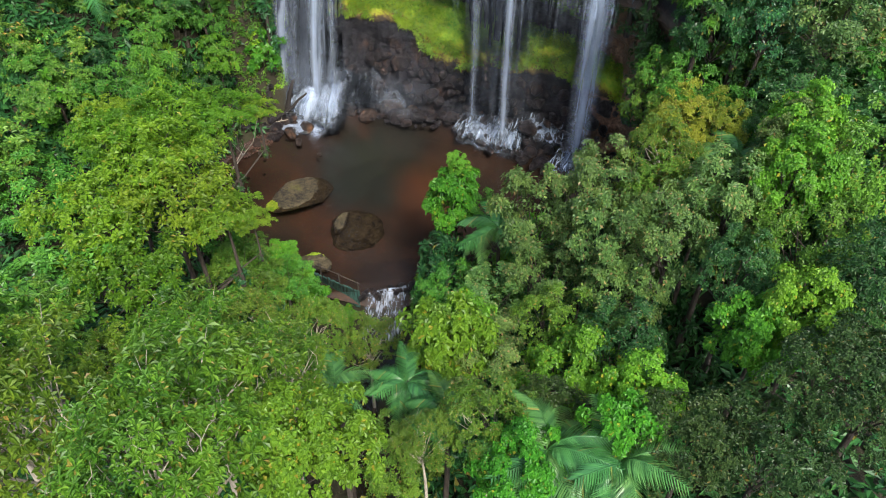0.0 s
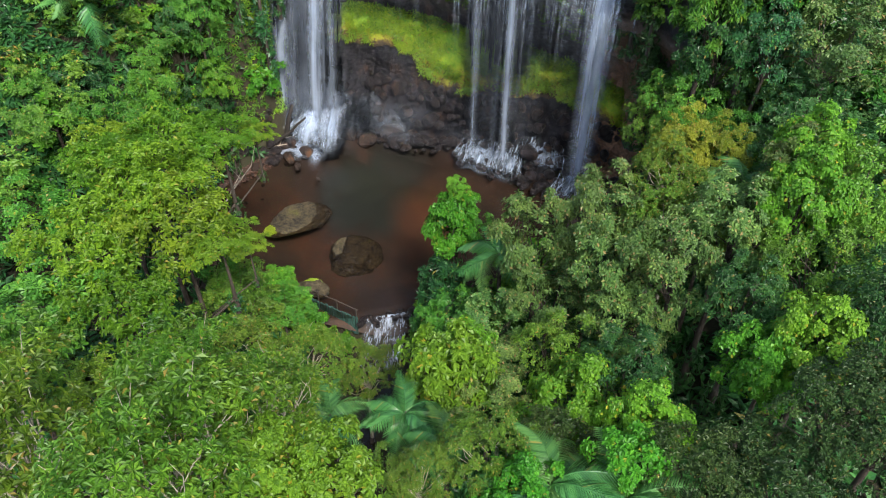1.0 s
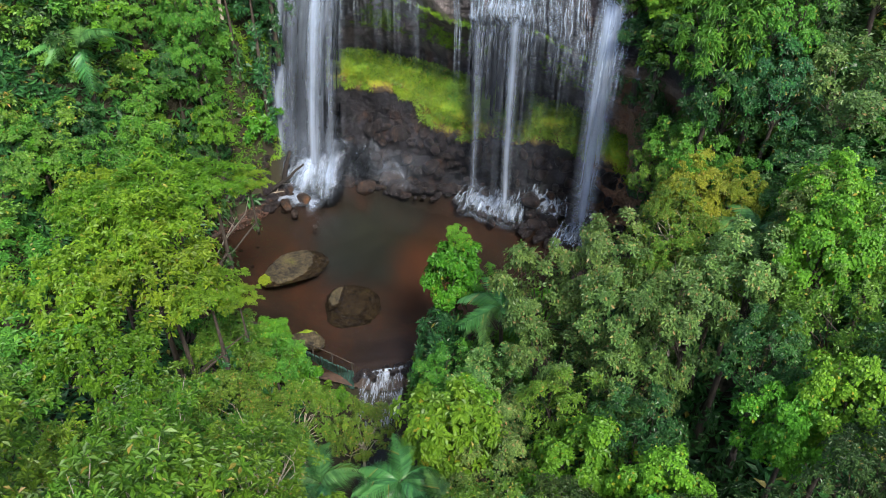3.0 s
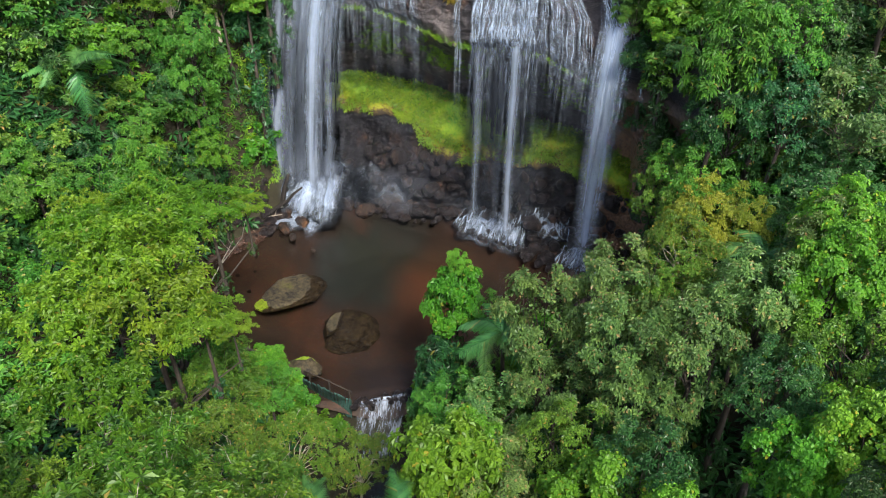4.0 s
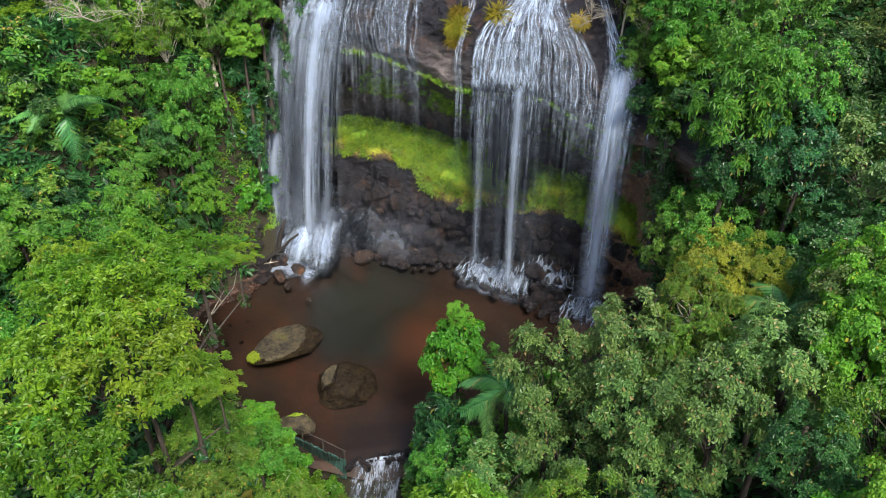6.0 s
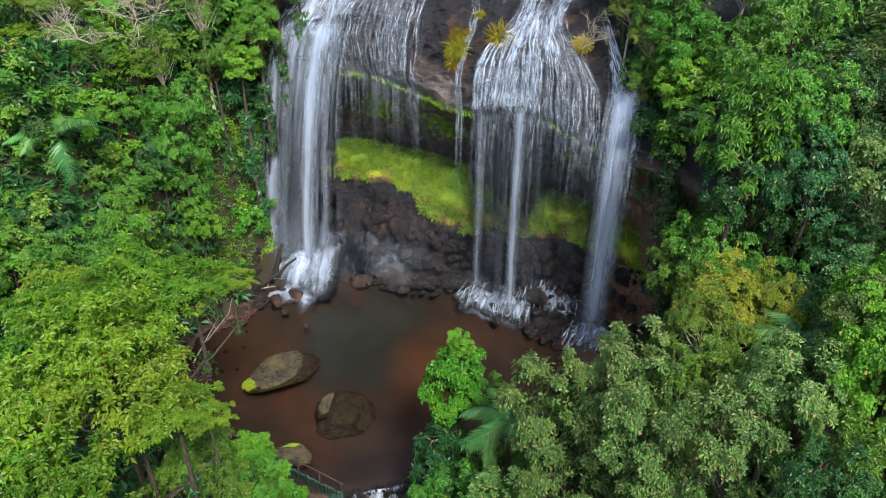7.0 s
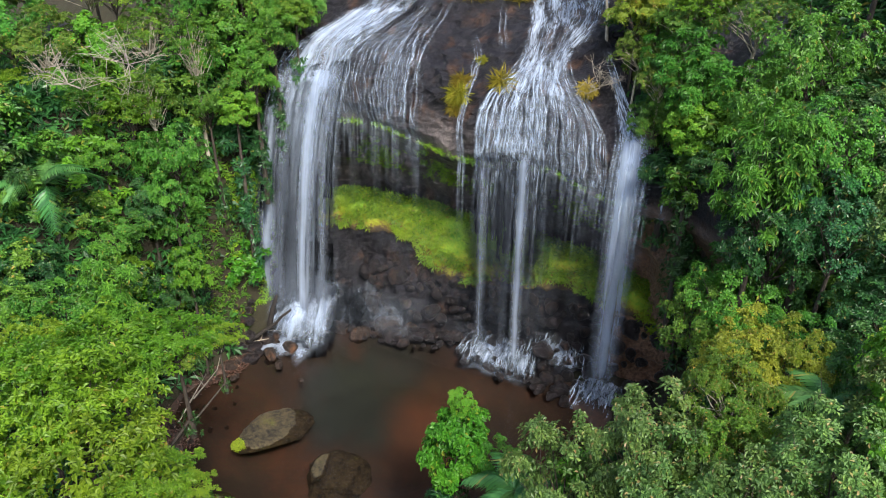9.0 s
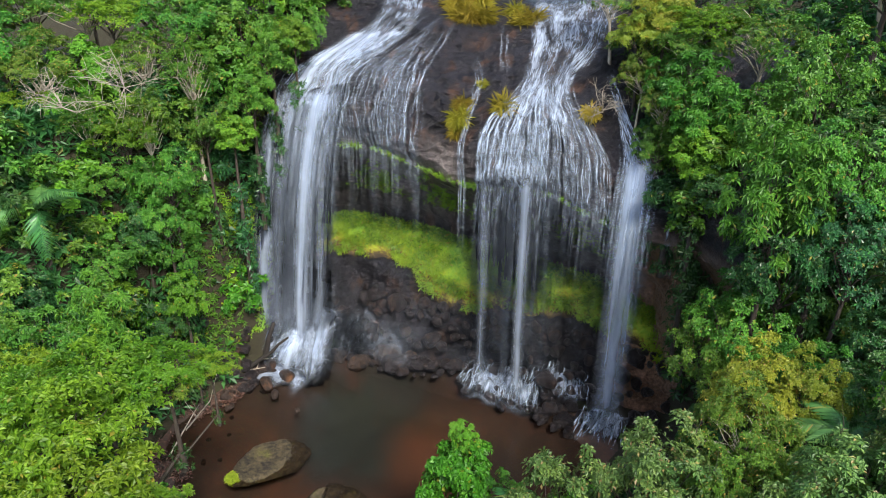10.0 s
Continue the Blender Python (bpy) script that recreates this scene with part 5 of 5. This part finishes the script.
def grass_tuft(s, k, size, label="golden-green hanging grass tuft on wet rock"):
    root = cliff_at(s, k, 0.05)
    n = 70
    pos = rng.normal(0, 0.14, (n, 3)) * size
    v, f = leaves(rng, pos, unit(np.tile((-0.3, -0.6, 0.5), (n, 1)) + rng.normal(0, 0.3, (n, 3))), 6, 0.8 * size, 0.07, 0.6, 0.75)
    ob = new("grass_tuft", mesh_of("grass_tuft", v, f, M_GOLD))
    ob.location = root
    tagged(ob, label, "grass", "grass tufts on the wet rock")


for s, k, size in [(8.2, 21.3, 0.9), (8.4, 20.6, 1.0), (8.3, 19.8, 0.7), (10.9, 21.6, 1.1), (4.6, 26, 1.4), (5.3, 25.5, 1.3), (6.1, 25.6, 1.3), (6.8, 26, 1.3), (5.7, 26.6, 1.4), (9.2, 26.2, 1.2), (9.9, 26.4, 1.0), (8.4, 26.6, 0.9), (16.0, 22, 0.7), (8.7, 22.6, 0.5)]:
    grass_tuft(s, k, size)

# ---- pool boulders ----
rng = np.random.default_rng(31)


def slab(name, x, y, z, size, turn, label, tilt=(0, 0), cut=0.45, flat=2.0):
    """A pitted boulder with a worn flat top; flat: height of the top as a share of its half height."""
    me = boulder_mesh(name, rng, M_SLAB, (1, 1, 1), 5, cut)
    for vert in me.vertices:
        c = vert.co
        if c.z > flat:
            c.z = flat + (c.z - flat) * 0.15
        pit = max(0, noise.noise(c * 6 + Vector((9, 2, 4))) - 0.15)
        c = c * (1 + 0.06 * noise.noise(c * 2.5) + 0.03 * noise.noise(c * 9) - 0.12 * pit)
        vert.co = (c.x * size[0], c.y * size[1], c.z * size[2])
    ob = new(name, me)
    ob.matrix_world = pose(x, y, z, tilt[0], tilt[1], turn)
    return tagged(ob, label, "boulder", "boulders in the pool")


slab("pool_boulder", -3.1, 2.2, -0.3, (2.6, 1.4, 0.85), 42, "long pitted brown boulder with yellow moss in the pool", (6, 5), 0.7, 0.5)
slab("pool_boulder", 1.3, -1.1, -1.0, (1.9, 2.0, 1.0), 15, "half-sunken brown boulder just under the water", (0, 0), 0.6, 0.75)
slab("pool_boulder", 0.3, -1.0, -0.2, (0.5, 1.6, 0.42), -12, "narrow mossy ridge of a sunken boulder", (0, 0), 0.6, 0.6)
slab("pool_boulder", -1.2, -5.2, 0.0, (1.3, 0.9, 0.75), -20, "mossy yellow-green boulder beside the weir")
slab("pool_boulder", -5.0, -3.7, -0.25, (1.3, 0.9, 0.45), 20, "flat pinkish-brown slab at the bank")
for x, y, z, rx_, ry_, n in [(-4.7, 0.6, 0.22, 0.5, 0.6, 260), (-1.0, -5.2, 0.5, 0.7, 0.5, 200)]:
    ang, rad = rng.uniform(0, 6.283, n), np.sqrt(rng.random(n)) * rng.uniform(0.7, 1, n)
    mp_ = np.stack([x + rx_ * rad * np.cos(ang), y + ry_ * rad * np.sin(ang), z - 0.3 * rad ** 2 + rng.normal(0, 0.03, n)], 1)
    clump_stuff("moss_cushion", mp_, np.tile((0, -0.2, 1.0), (n, 1)) + rng.normal(0, 0.4, (n, 3)), M_GRASS, "yellow-green moss cushion on a pool boulder", "moss", 6, 0.1, 0.06, 0.5, 0.2)
for x, y, r in [(-3.7, 10.6, 0.75), (-5.6, 11.4, 0.7), (-5.4, 13.2, 1.0), (-6.6, 13.6, 0.9), (-4.8, 9.8, 0.7), (-4.0, 8.6, 0.45), (-7.6, 11.8, 0.6), (-2.2, 6.9, 0.25), (-7.2, 8.4, 0.6), (-8.6, 7.0, 0.5), (1.2, 12.4, 0.9), (3.0, 13.2, 1.4), (-0.6, 13.2, 0.9), (5.0, 13.4, 0.9)]:
    boulder(x, y, 0.1 * r, r, "rounded brown boulder at the pool's edge", "boulders along the shore")

for x, y in rng.uniform((-9.4, -1.5), (-6.0, 8.5), (22, 2)):
    boulder(x, y, float(ground_z(x, y)) + 0.05, rng.uniform(0.1, 0.26), "small brown stone on the red bank", "stones on the bank")

lx, ly = rng.uniform((-11, -3.4), (-4.4, 11.5), (1500, 2)).T
lz = np.maximum(np.minimum(ground_z(lx, ly) + 0.05, 0.12), 0.0)
ok = (ground_z(lx, ly) > -0.35) & (np.sin(lx * 1.7 + 1) + np.sin(ly * 1.1) + rng.normal(0, 0.6, len(lx)) > -0.5)
clump_stuff("leaf_litter", np.stack([lx, ly, lz + 0.06], 1)[ok], np.tile((0, 0, 1.0), (ok.sum(), 1)), M_LITTER, "brown leaf litter and twigs on the red clay bank", "leaf litter", 4, 0.3, 0.1, 0.05, 0.0)
for x, y in rng.uniform((-10.5, -2.5), (-5.2, 11), (46, 2)):
    if float(ground_z(x, y)) > -0.4:
        heap_stone("bank", x, y, max(0.0, min(float(ground_z(x, y)), 0.1)), rng.uniform(0.12, 0.4), True)
tagged(new("cobbles", HEAPS["bank"].mesh("cobbles", M_BROWN, False)), "small brown stones strewn over the red clay bank", "stones", kind="stuff")
tagged(new("rubble", HEAPS["foot"].mesh("rubble", M_BOULDER, False)), "dark wet rubble piled against the cliff's foot", "stones", kind="stuff")

# ---- driftwood ----
def stick(name, pts, r0, r1, mat, label, category="branch", group="", twigs=0):
    s = Soup()
    pts = np.array(pts, float)
    s.tube(pts, np.linspace(r0, r1, len(pts)), 7)
    for _ in range(twigs):
        i = rng.integers(1, len(pts))
        a = pts[i - 1] + (pts[i] - pts[i - 1]) * rng.random()
        d = unit(rng.normal(size=3) + (0, 0, 0.5)) * np.linalg.norm(pts[-1] - pts[0]) * rng.uniform(0.2, 0.45)
        s.tube([a, a + d * 0.5 + rng.normal(0, 0.06, 3), a + d], [r1 * 1.4, r1, r1 * 0.5], 4)
    return tagged(new(name, s.mesh(name, mat)), label, category, group)


stick("log", [(-6.4, 10.9, 0.5), (-5.4, 11.0, 1.3), (-4.6, 11.1, 1.8), (-4.1, 11.1, 2.4), (-3.4, 11.2, 2.9)], 0.16, 0.08, M_WET_WOOD, "dark wet drift log leaning on the falls' rocks", "log")
stick("log", [(-5.2, 11.7, 1.2), (-4.9, 11.9, 2.5), (-4.5, 12.0, 3.6)], 0.22, 0.12, M_WET_WOOD, "dark wet stump standing in the falling water", "log")
for a, b in [((-8.2, 11.4, 0.5), (-5.4, 11.8, 0.8)), ((-8.0, 12.2, 1.2), (-6.0, 11.4, 0.4)), ((-7.4, 10.8, 0.3), (-5.2, 11.2, 0.5)), ((-7.6, 13, 1.6), (-6.8, 11.2, 0.5))]:
    a, b = np.array(a), np.array(b)
    stick("driftwood", [a, (a + b) / 2 + rng.normal(0, 0.12, 3), b], 0.07, 0.03, M_PALE_BARK, "grey driftwood branch jammed among boulders", "driftwood", "driftwood at the falls", 3)
for base, tip in [((-6.0, -1.5, 5.0), (-4.2, -0.6, 8.2)), ((-6.4, -3.0, 4.6), (-5.0, -1.8, 6.8))]:
    a, b = np.array(base), np.array(tip)
    stick("dead_branch", [a, (a + b) / 2 + rng.normal(0, 0.3, 3), b], 0.045, 0.018, M_PALE_BARK, "pale bare branch reaching over the pool", "branch", "bare branches", 3)


def bare_bush(x, y, z, size, label):
    s = Soup()
    for _ in range(11):
        d = unit(rng.normal(size=3) + (0, -0.5, 0.8)) * size * rng.uniform(0.6, 1)
        m = d * 0.5 + rng.normal(0, 0.12, 3) * size
        s.tube([(0, 0, 0), m, d], [0.026, 0.017, 0.008], 4)
        for _ in range(8):
            q = d * rng.uniform(0.4, 0.95)
            e = unit(rng.normal(size=3)) * size * 0.4
            s.tube([q, q + e * 0.6 + rng.normal(0, 0.05, 3), q + e], [0.013, 0.009, 0.004], 3)
    ob = new("bare_bush", s.mesh("bare_bush", M_PALE_BARK))
    ob.location = (x, y, z)
    tagged(ob, label, "bush", "bare bushes")


stick("log", [(-6.2, -3.6, 0.35), (-4.4, -4.2, 0.4), (-1.9, -5.2, 0.3)], 0.12, 0.07, M_BARK, "dark fallen log along the pool's edge", "log")
p = cliff_at(16.6, 22.3, 0.2)
bare_bush(*p, 1.6, "pale leafless bush on the cliff's wet brow")
bare_bush(-10.2, 8.0, 20.6, 2.8, "pale leafless twigs above the forest canopy")
bare_bush(-13.6, 7.6, 19.6, 2.4, "pale leafless twigs above the forest canopy")

# ---- weir ----
m, t, bsdf, out = nodes_of("painted_wood")
n = tex_noise(t, 3, 6, 0.7, (1, 1, 0.3), space="World")
t.links.new(ramp(t, n, [(0.35, (0.018, 0.05, 0.04)), (0.55, (0.045, 0.12, 0.1)), (0.7, (0.04, 0.04, 0.03))]), bsdf.inputs["Base Color"])
bsdf.inputs["Roughness"].default_value = 0.7
M_PAINT = m


def box_mesh(name, sx, sy, sz, mat, bev=0.012):
    bm = bmesh.new()
    bmesh.ops.create_cube(bm, size=1)
    bmesh.ops.scale(bm, vec=(sx, sy, sz), verts=bm.verts)
    bmesh.ops.bevel(bm, geom=bm.edges[:], offset=bev, segments=1, affect="EDGES")
    me = bpy.data.meshes.new(name)
    bm.to_mesh(me)
    bm.free()
    me.materials.append(mat)
    return me


weir = tagged(new("weir"), "weathered turquoise plank weir with a wooden rail", "weir")
a, b = np.array((-3.2, -5.0)), np.array((2.1, -8.1))
ang = math.degrees(math.atan2(*(b - a)[::-1]))
slat = box_mesh("slat", 0.17, 0.05, 1.5, M_PAINT)
for k in range(30):
    q = a + (b - a) * (k + 0.5) / 30
    o = part("slat", slat, weir)
    o.matrix_basis = pose(q[0], q[1], -0.62 + rng.uniform(-0.05, 0.05), rng.uniform(-2, 2), rng.uniform(-3, 3), ang)
for k in range(3):
    q = a + (b - a) * (k * 0.24 + 0.5)
    o = part("post", box_mesh("post", 0.08, 0.08, 1.7, M_BARK), weir)
    o.matrix_basis = pose(q[0] + 0.05, q[1] + 0.14, -0.1, rng.uniform(-3, 3), rng.uniform(-3, 3), ang)
for h in (0.66,):
    s = Soup()
    s.tube([(*(a * 0.55 + b * 0.45 + (0.05, 0.14)), h), (*(a * 0.3 + b * 0.7 + (0.05, 0.14)), h + 0.03), (*(b + (0.05, 0.14)), h - 0.02)], [0.035, 0.035, 0.03], 6)
    part("rail", s.mesh("rail", M_BARK), weir)
for k in range(22):
    x = 2.3 + k * 0.16
    boulder(x, -8.3 + 0.045 * k + rng.uniform(-0.3, 0.3), -0.12, rng.uniform(0.2, 0.34), "small dark stone on the weir's crest", "stones of the weir")
spill = tagged(new("spillway"), "white water spilling over the stone weir", "waterfall")
u, v = np.meshgrid(np.linspace(0, 1, 24), np.linspace(0, 1, 20), indexing="ij")
x = 2.3 + 3.2 * u - 0.4 * v
y = -8.2 + 0.8 * u - 2.6 * v
z = 0.08 - 2.2 * v ** 1.2 + 0.08 * wobble(x, y, 0, 1.5, 2)
part("spill_sheet", grid_mesh("spill_sheet", np.stack([x, y, z], -1), M_RAPID, True, np.stack([u * 4, v * 4], -1), np.clip(np.minimum(u, 1 - u) / 0.12, 0, 1)), spill)
rx, ry = np.meshgrid(np.linspace(-1.2, 1.2, 12), np.linspace(-40, -10, 60), indexing="ij")
stream = new("stream", grid_mesh("stream", np.stack([rx + 3.6 + 0.05 * (ry + 8), ry, -2.0 + 0.02 * (ry + 8)], -1), M_WATER))
tagged(stream, "shallow brown stream below the weir", "water", kind="structure")

# ---- foam where the falls land ----
foam = tagged(new("foam"), "white foam and spray washing over the rocks", "foam")


def splash(s0, s1, n0, n1, z0, z1, mat, seed, fan=0.6):
    u, v = np.meshgrid(np.linspace(0, 1, 26), np.linspace(0, 1, 22), indexing="ij")
    s = s0 + (s1 - s0) * (0.5 + (u - 0.5) * (1 + fan * v))
    n = n0 + (n1 - n0) * v * (0.86 + 0.4 * wobble(u * 4, 0, 0, 1.3, seed + 9)) + 0.2 * wobble(s, v * 3, 0, 1.2, seed)
    z = z0 + (z1 - z0) * v ** 1.25 + 0.25 * wobble(s, n, 0, 1.4, seed + 4) * (1 - v)
    veil = np.clip(np.minimum(u, 1 - u) / 0.2, 0, 1) * np.clip((1 - v) * 3, 0, 1) * np.clip(v * 6 + 0.3, 0, 1) * (1 - 0.9 * (2 * u - 1) ** 4 * v)
    part("splash", grid_mesh("splash", at_cliff(s, n, z), mat, True, np.stack([(s0 + (s1 - s0) * u) * 1.5 + seed, n * 1.5], -1), veil), foam)


left_foam = [
    (-5.8, 0.8, 1.2, 4.6, 4.4, 0.03, M_FOAM, 0.1), (-5.6, 0.8, 1.4, 4.9, 4.2, 0.03, M_RAPID, 0.3), (-6.4, 0.6, 0.9, 3.4, 6.4, 1.8, M_SHEER, 0.1), (-5.0, 0.4, 2.0, 5.0, 3.6, 0.03, M_VEIL, 0.3), (-0.8, 0.9, -1.4, 1.0, 2.6, 0.1, M_HAZE, 0.3), (0.4, 1.5, -2.0, -0.6, 3.4, 1.4, M_HAZE, 0.2), (3.8, 5.4, -2.8, -1.4, 2.6, 0.5, M_HAZE, 0.2)]
right_foam = [
    (9.6, 14.0, -1.9, -0.1, 1.7, 0.05, M_RAPID, 0.1), (10.2, 13.8, -1.4, 0.1, 1.4, 0.04, M_RAPID, 0.1), (10.4, 11.6, -1.2, 0.2, 1.2, 0.03, M_FOAM, 0.3), (12.6, 14.0, -1.0, 0.3, 1.2, 0.03, M_FOAM, 0.3), (13.8, 16.6, -2.6, -1.2, 2.4, 0.9, M_RAPID, 0.1), (9.3, 14.6, -1.3, 0.5, 1.3, 0.02, M_LACE, 0.1), (14.2, 17.4, -2.4, -0.9, 2.0, 0.6, M_LACE, 0.1), (-5.4, 0.9, 1.6, 5.0, 4.0, 0.02, M_LACE, 0.25), (17.8, 20.4, -0.8, 1.2, 1.2, 0.02, M_LACE, 0.2), (18.0, 20.2, -0.6, 1.4, 1.4, 0.03, M_RAPID, 0.2), (-5.0, 0.0, 3.4, 6.4, 0.1, 0.03, M_SHEER, 0.3), (-4.6, -0.4, 3.6, 5.8, 0.14, 0.04, M_LACE, 0.4), (9.4, 14.6, -0.6, 1.3, 0.1, 0.03, M_HAZE, 0.2)]
for k, (a, b, n0, n1, z0, z1, mt_, fan) in enumerate(left_foam + right_foam):
    splash(a, b, n0, n1, z0, z1, mt_, 3 + 4 * k, fan)
def rivulets(s0, s1, n0, n1, z0, z1, count, seed, width=(0.07, 0.24), fan=0.3, strength=0.8):
    """White rills that pour down between the boulders."""
    rg = np.random.default_rng(seed)
    v = np.linspace(0, 1, 18)
    u = rg.random((count, 1))
    top = rg.uniform(0, 0.5, (count, 1))
    q = top + (1 - top) * v * rg.uniform(0.5, 1.0, (count, 1))
    sm = s0 + (s1 - s0) * (0.5 + (u - 0.5) * (1 + fan * q)) + 0.07 * np.sin(q * 7 + u * 70) + 0.03 * np.sin(q * 21 + u * 30)
    n = n0 + (n1 - n0) * q
    z = z0 + (z1 - z0) * (q + 0.06 * np.sin(q * 14 + u * 50))
    C = at_cliff(sm, n, z) + np.array((-0.475, -0.88, 0.5)) * 0.3
    w = rg.uniform(*width, (count, 1)) * (1 + 0.5 * np.sin(q * 12 + u * 20))
    al = strength * rg.uniform(0.5, 1.1, (count, 1)) * np.clip(v * 6, 0, 1) * np.clip((1 - v) * 4, 0, 1)
    ribbons("foam_lace", C, (0.88, -0.475, 0), w, al, foam, seed)


rivulets(-4.4, -0.6, 1.8, 4.7, 3.4, 0.05, 60, 301, (0.2, 0.6), 0.7, 0.45)
rivulets(9.4, 14.2, -1.7, 0.3, 1.7, 0.05, 90, 302)
rivulets(13.6, 17.4, -2.6, -0.8, 2.6, 0.8, 40, 303, (0.06, 0.18))
rivulets(17.8, 20.6, -0.8, 1.5, 1.5, 0.05, 40, 304)
rivulets(-0.2, 1.8, -1.6, 0.4, 3.0, 0.4, 22, 305, (0.1, 0.3), 0.2, 0.3)
rivulets(1.4, 4.6, -1.2, 0.2, 1.6, 0.15, 20, 306, (0.08, 0.24), 0.2, 0.25)
dome_rock = boulder(*at_cliff(2.4, -1.9, 0.35), 1.35, "large rounded boulder under a thin sheet of water")
u, v = np.meshgrid(np.linspace(-1.5, 1.5, 28), np.linspace(0.1, 1.45, 16), indexing="ij")
cap = at_cliff(2.4 + 1.5 * np.sin(u) * np.sin(v), -1.9 + 1.45 * np.cos(u) * np.sin(v), 0.3 + 1.35 * np.cos(v))
part("splash", grid_mesh("splash", cap, M_HAZE, True, np.stack([u * 2.2, v * 2], -1), np.clip((1.5 - abs(u)) * 3, 0, 1) * np.clip(v * 3, 0, 1) * np.clip((1.5 - v) * 5, 0, 1)), foam)

# ---- spray drifting at the foot of the falls, and a tall veil that lightens the recess ----
spray = tagged(new("spray"), "thin white spray before the wet rocks, with a tall veil lightening the recess", "spray")


def drift(s0, s1, n, h, strength, seed):
    u, v = np.meshgrid(np.linspace(0, 1, 22), np.linspace(0, 1, 16), indexing="ij")
    s = s0 + (s1 - s0) * u
    veil = strength * np.sin(u * math.pi) * np.sin(np.clip(v * 0.9 + 0.08, 0, 1) * math.pi)
    P = at_cliff(s, n + 0.5 * np.sin(u * 5 + seed) - 0.9 * v + cliff_front(s) * 0.6, 0.1 + h * v)
    part("spray_veil", grid_mesh("spray_veil", P, M_MIST, True, np.stack([s + seed, v * h * 6], -1), veil), spray)


drift(-8, 3, 2.4, 7.5, 1.0, 5)
drift(-6, 3.5, 3.4, 5.5, 1.0, 9)
drift(8, 16, 0.9, 5.0, 0.5, 14)
drift(-0.6, 8, 0.2, 4.6, 0.8, 19)
drift(-1.5, 6, 1.0, 3.6, 0.5, 23)
# full-width haze sheet, added to lift the dark recess wall
drift(-6, 22, 1.2, 15.0, 0.35, 25)
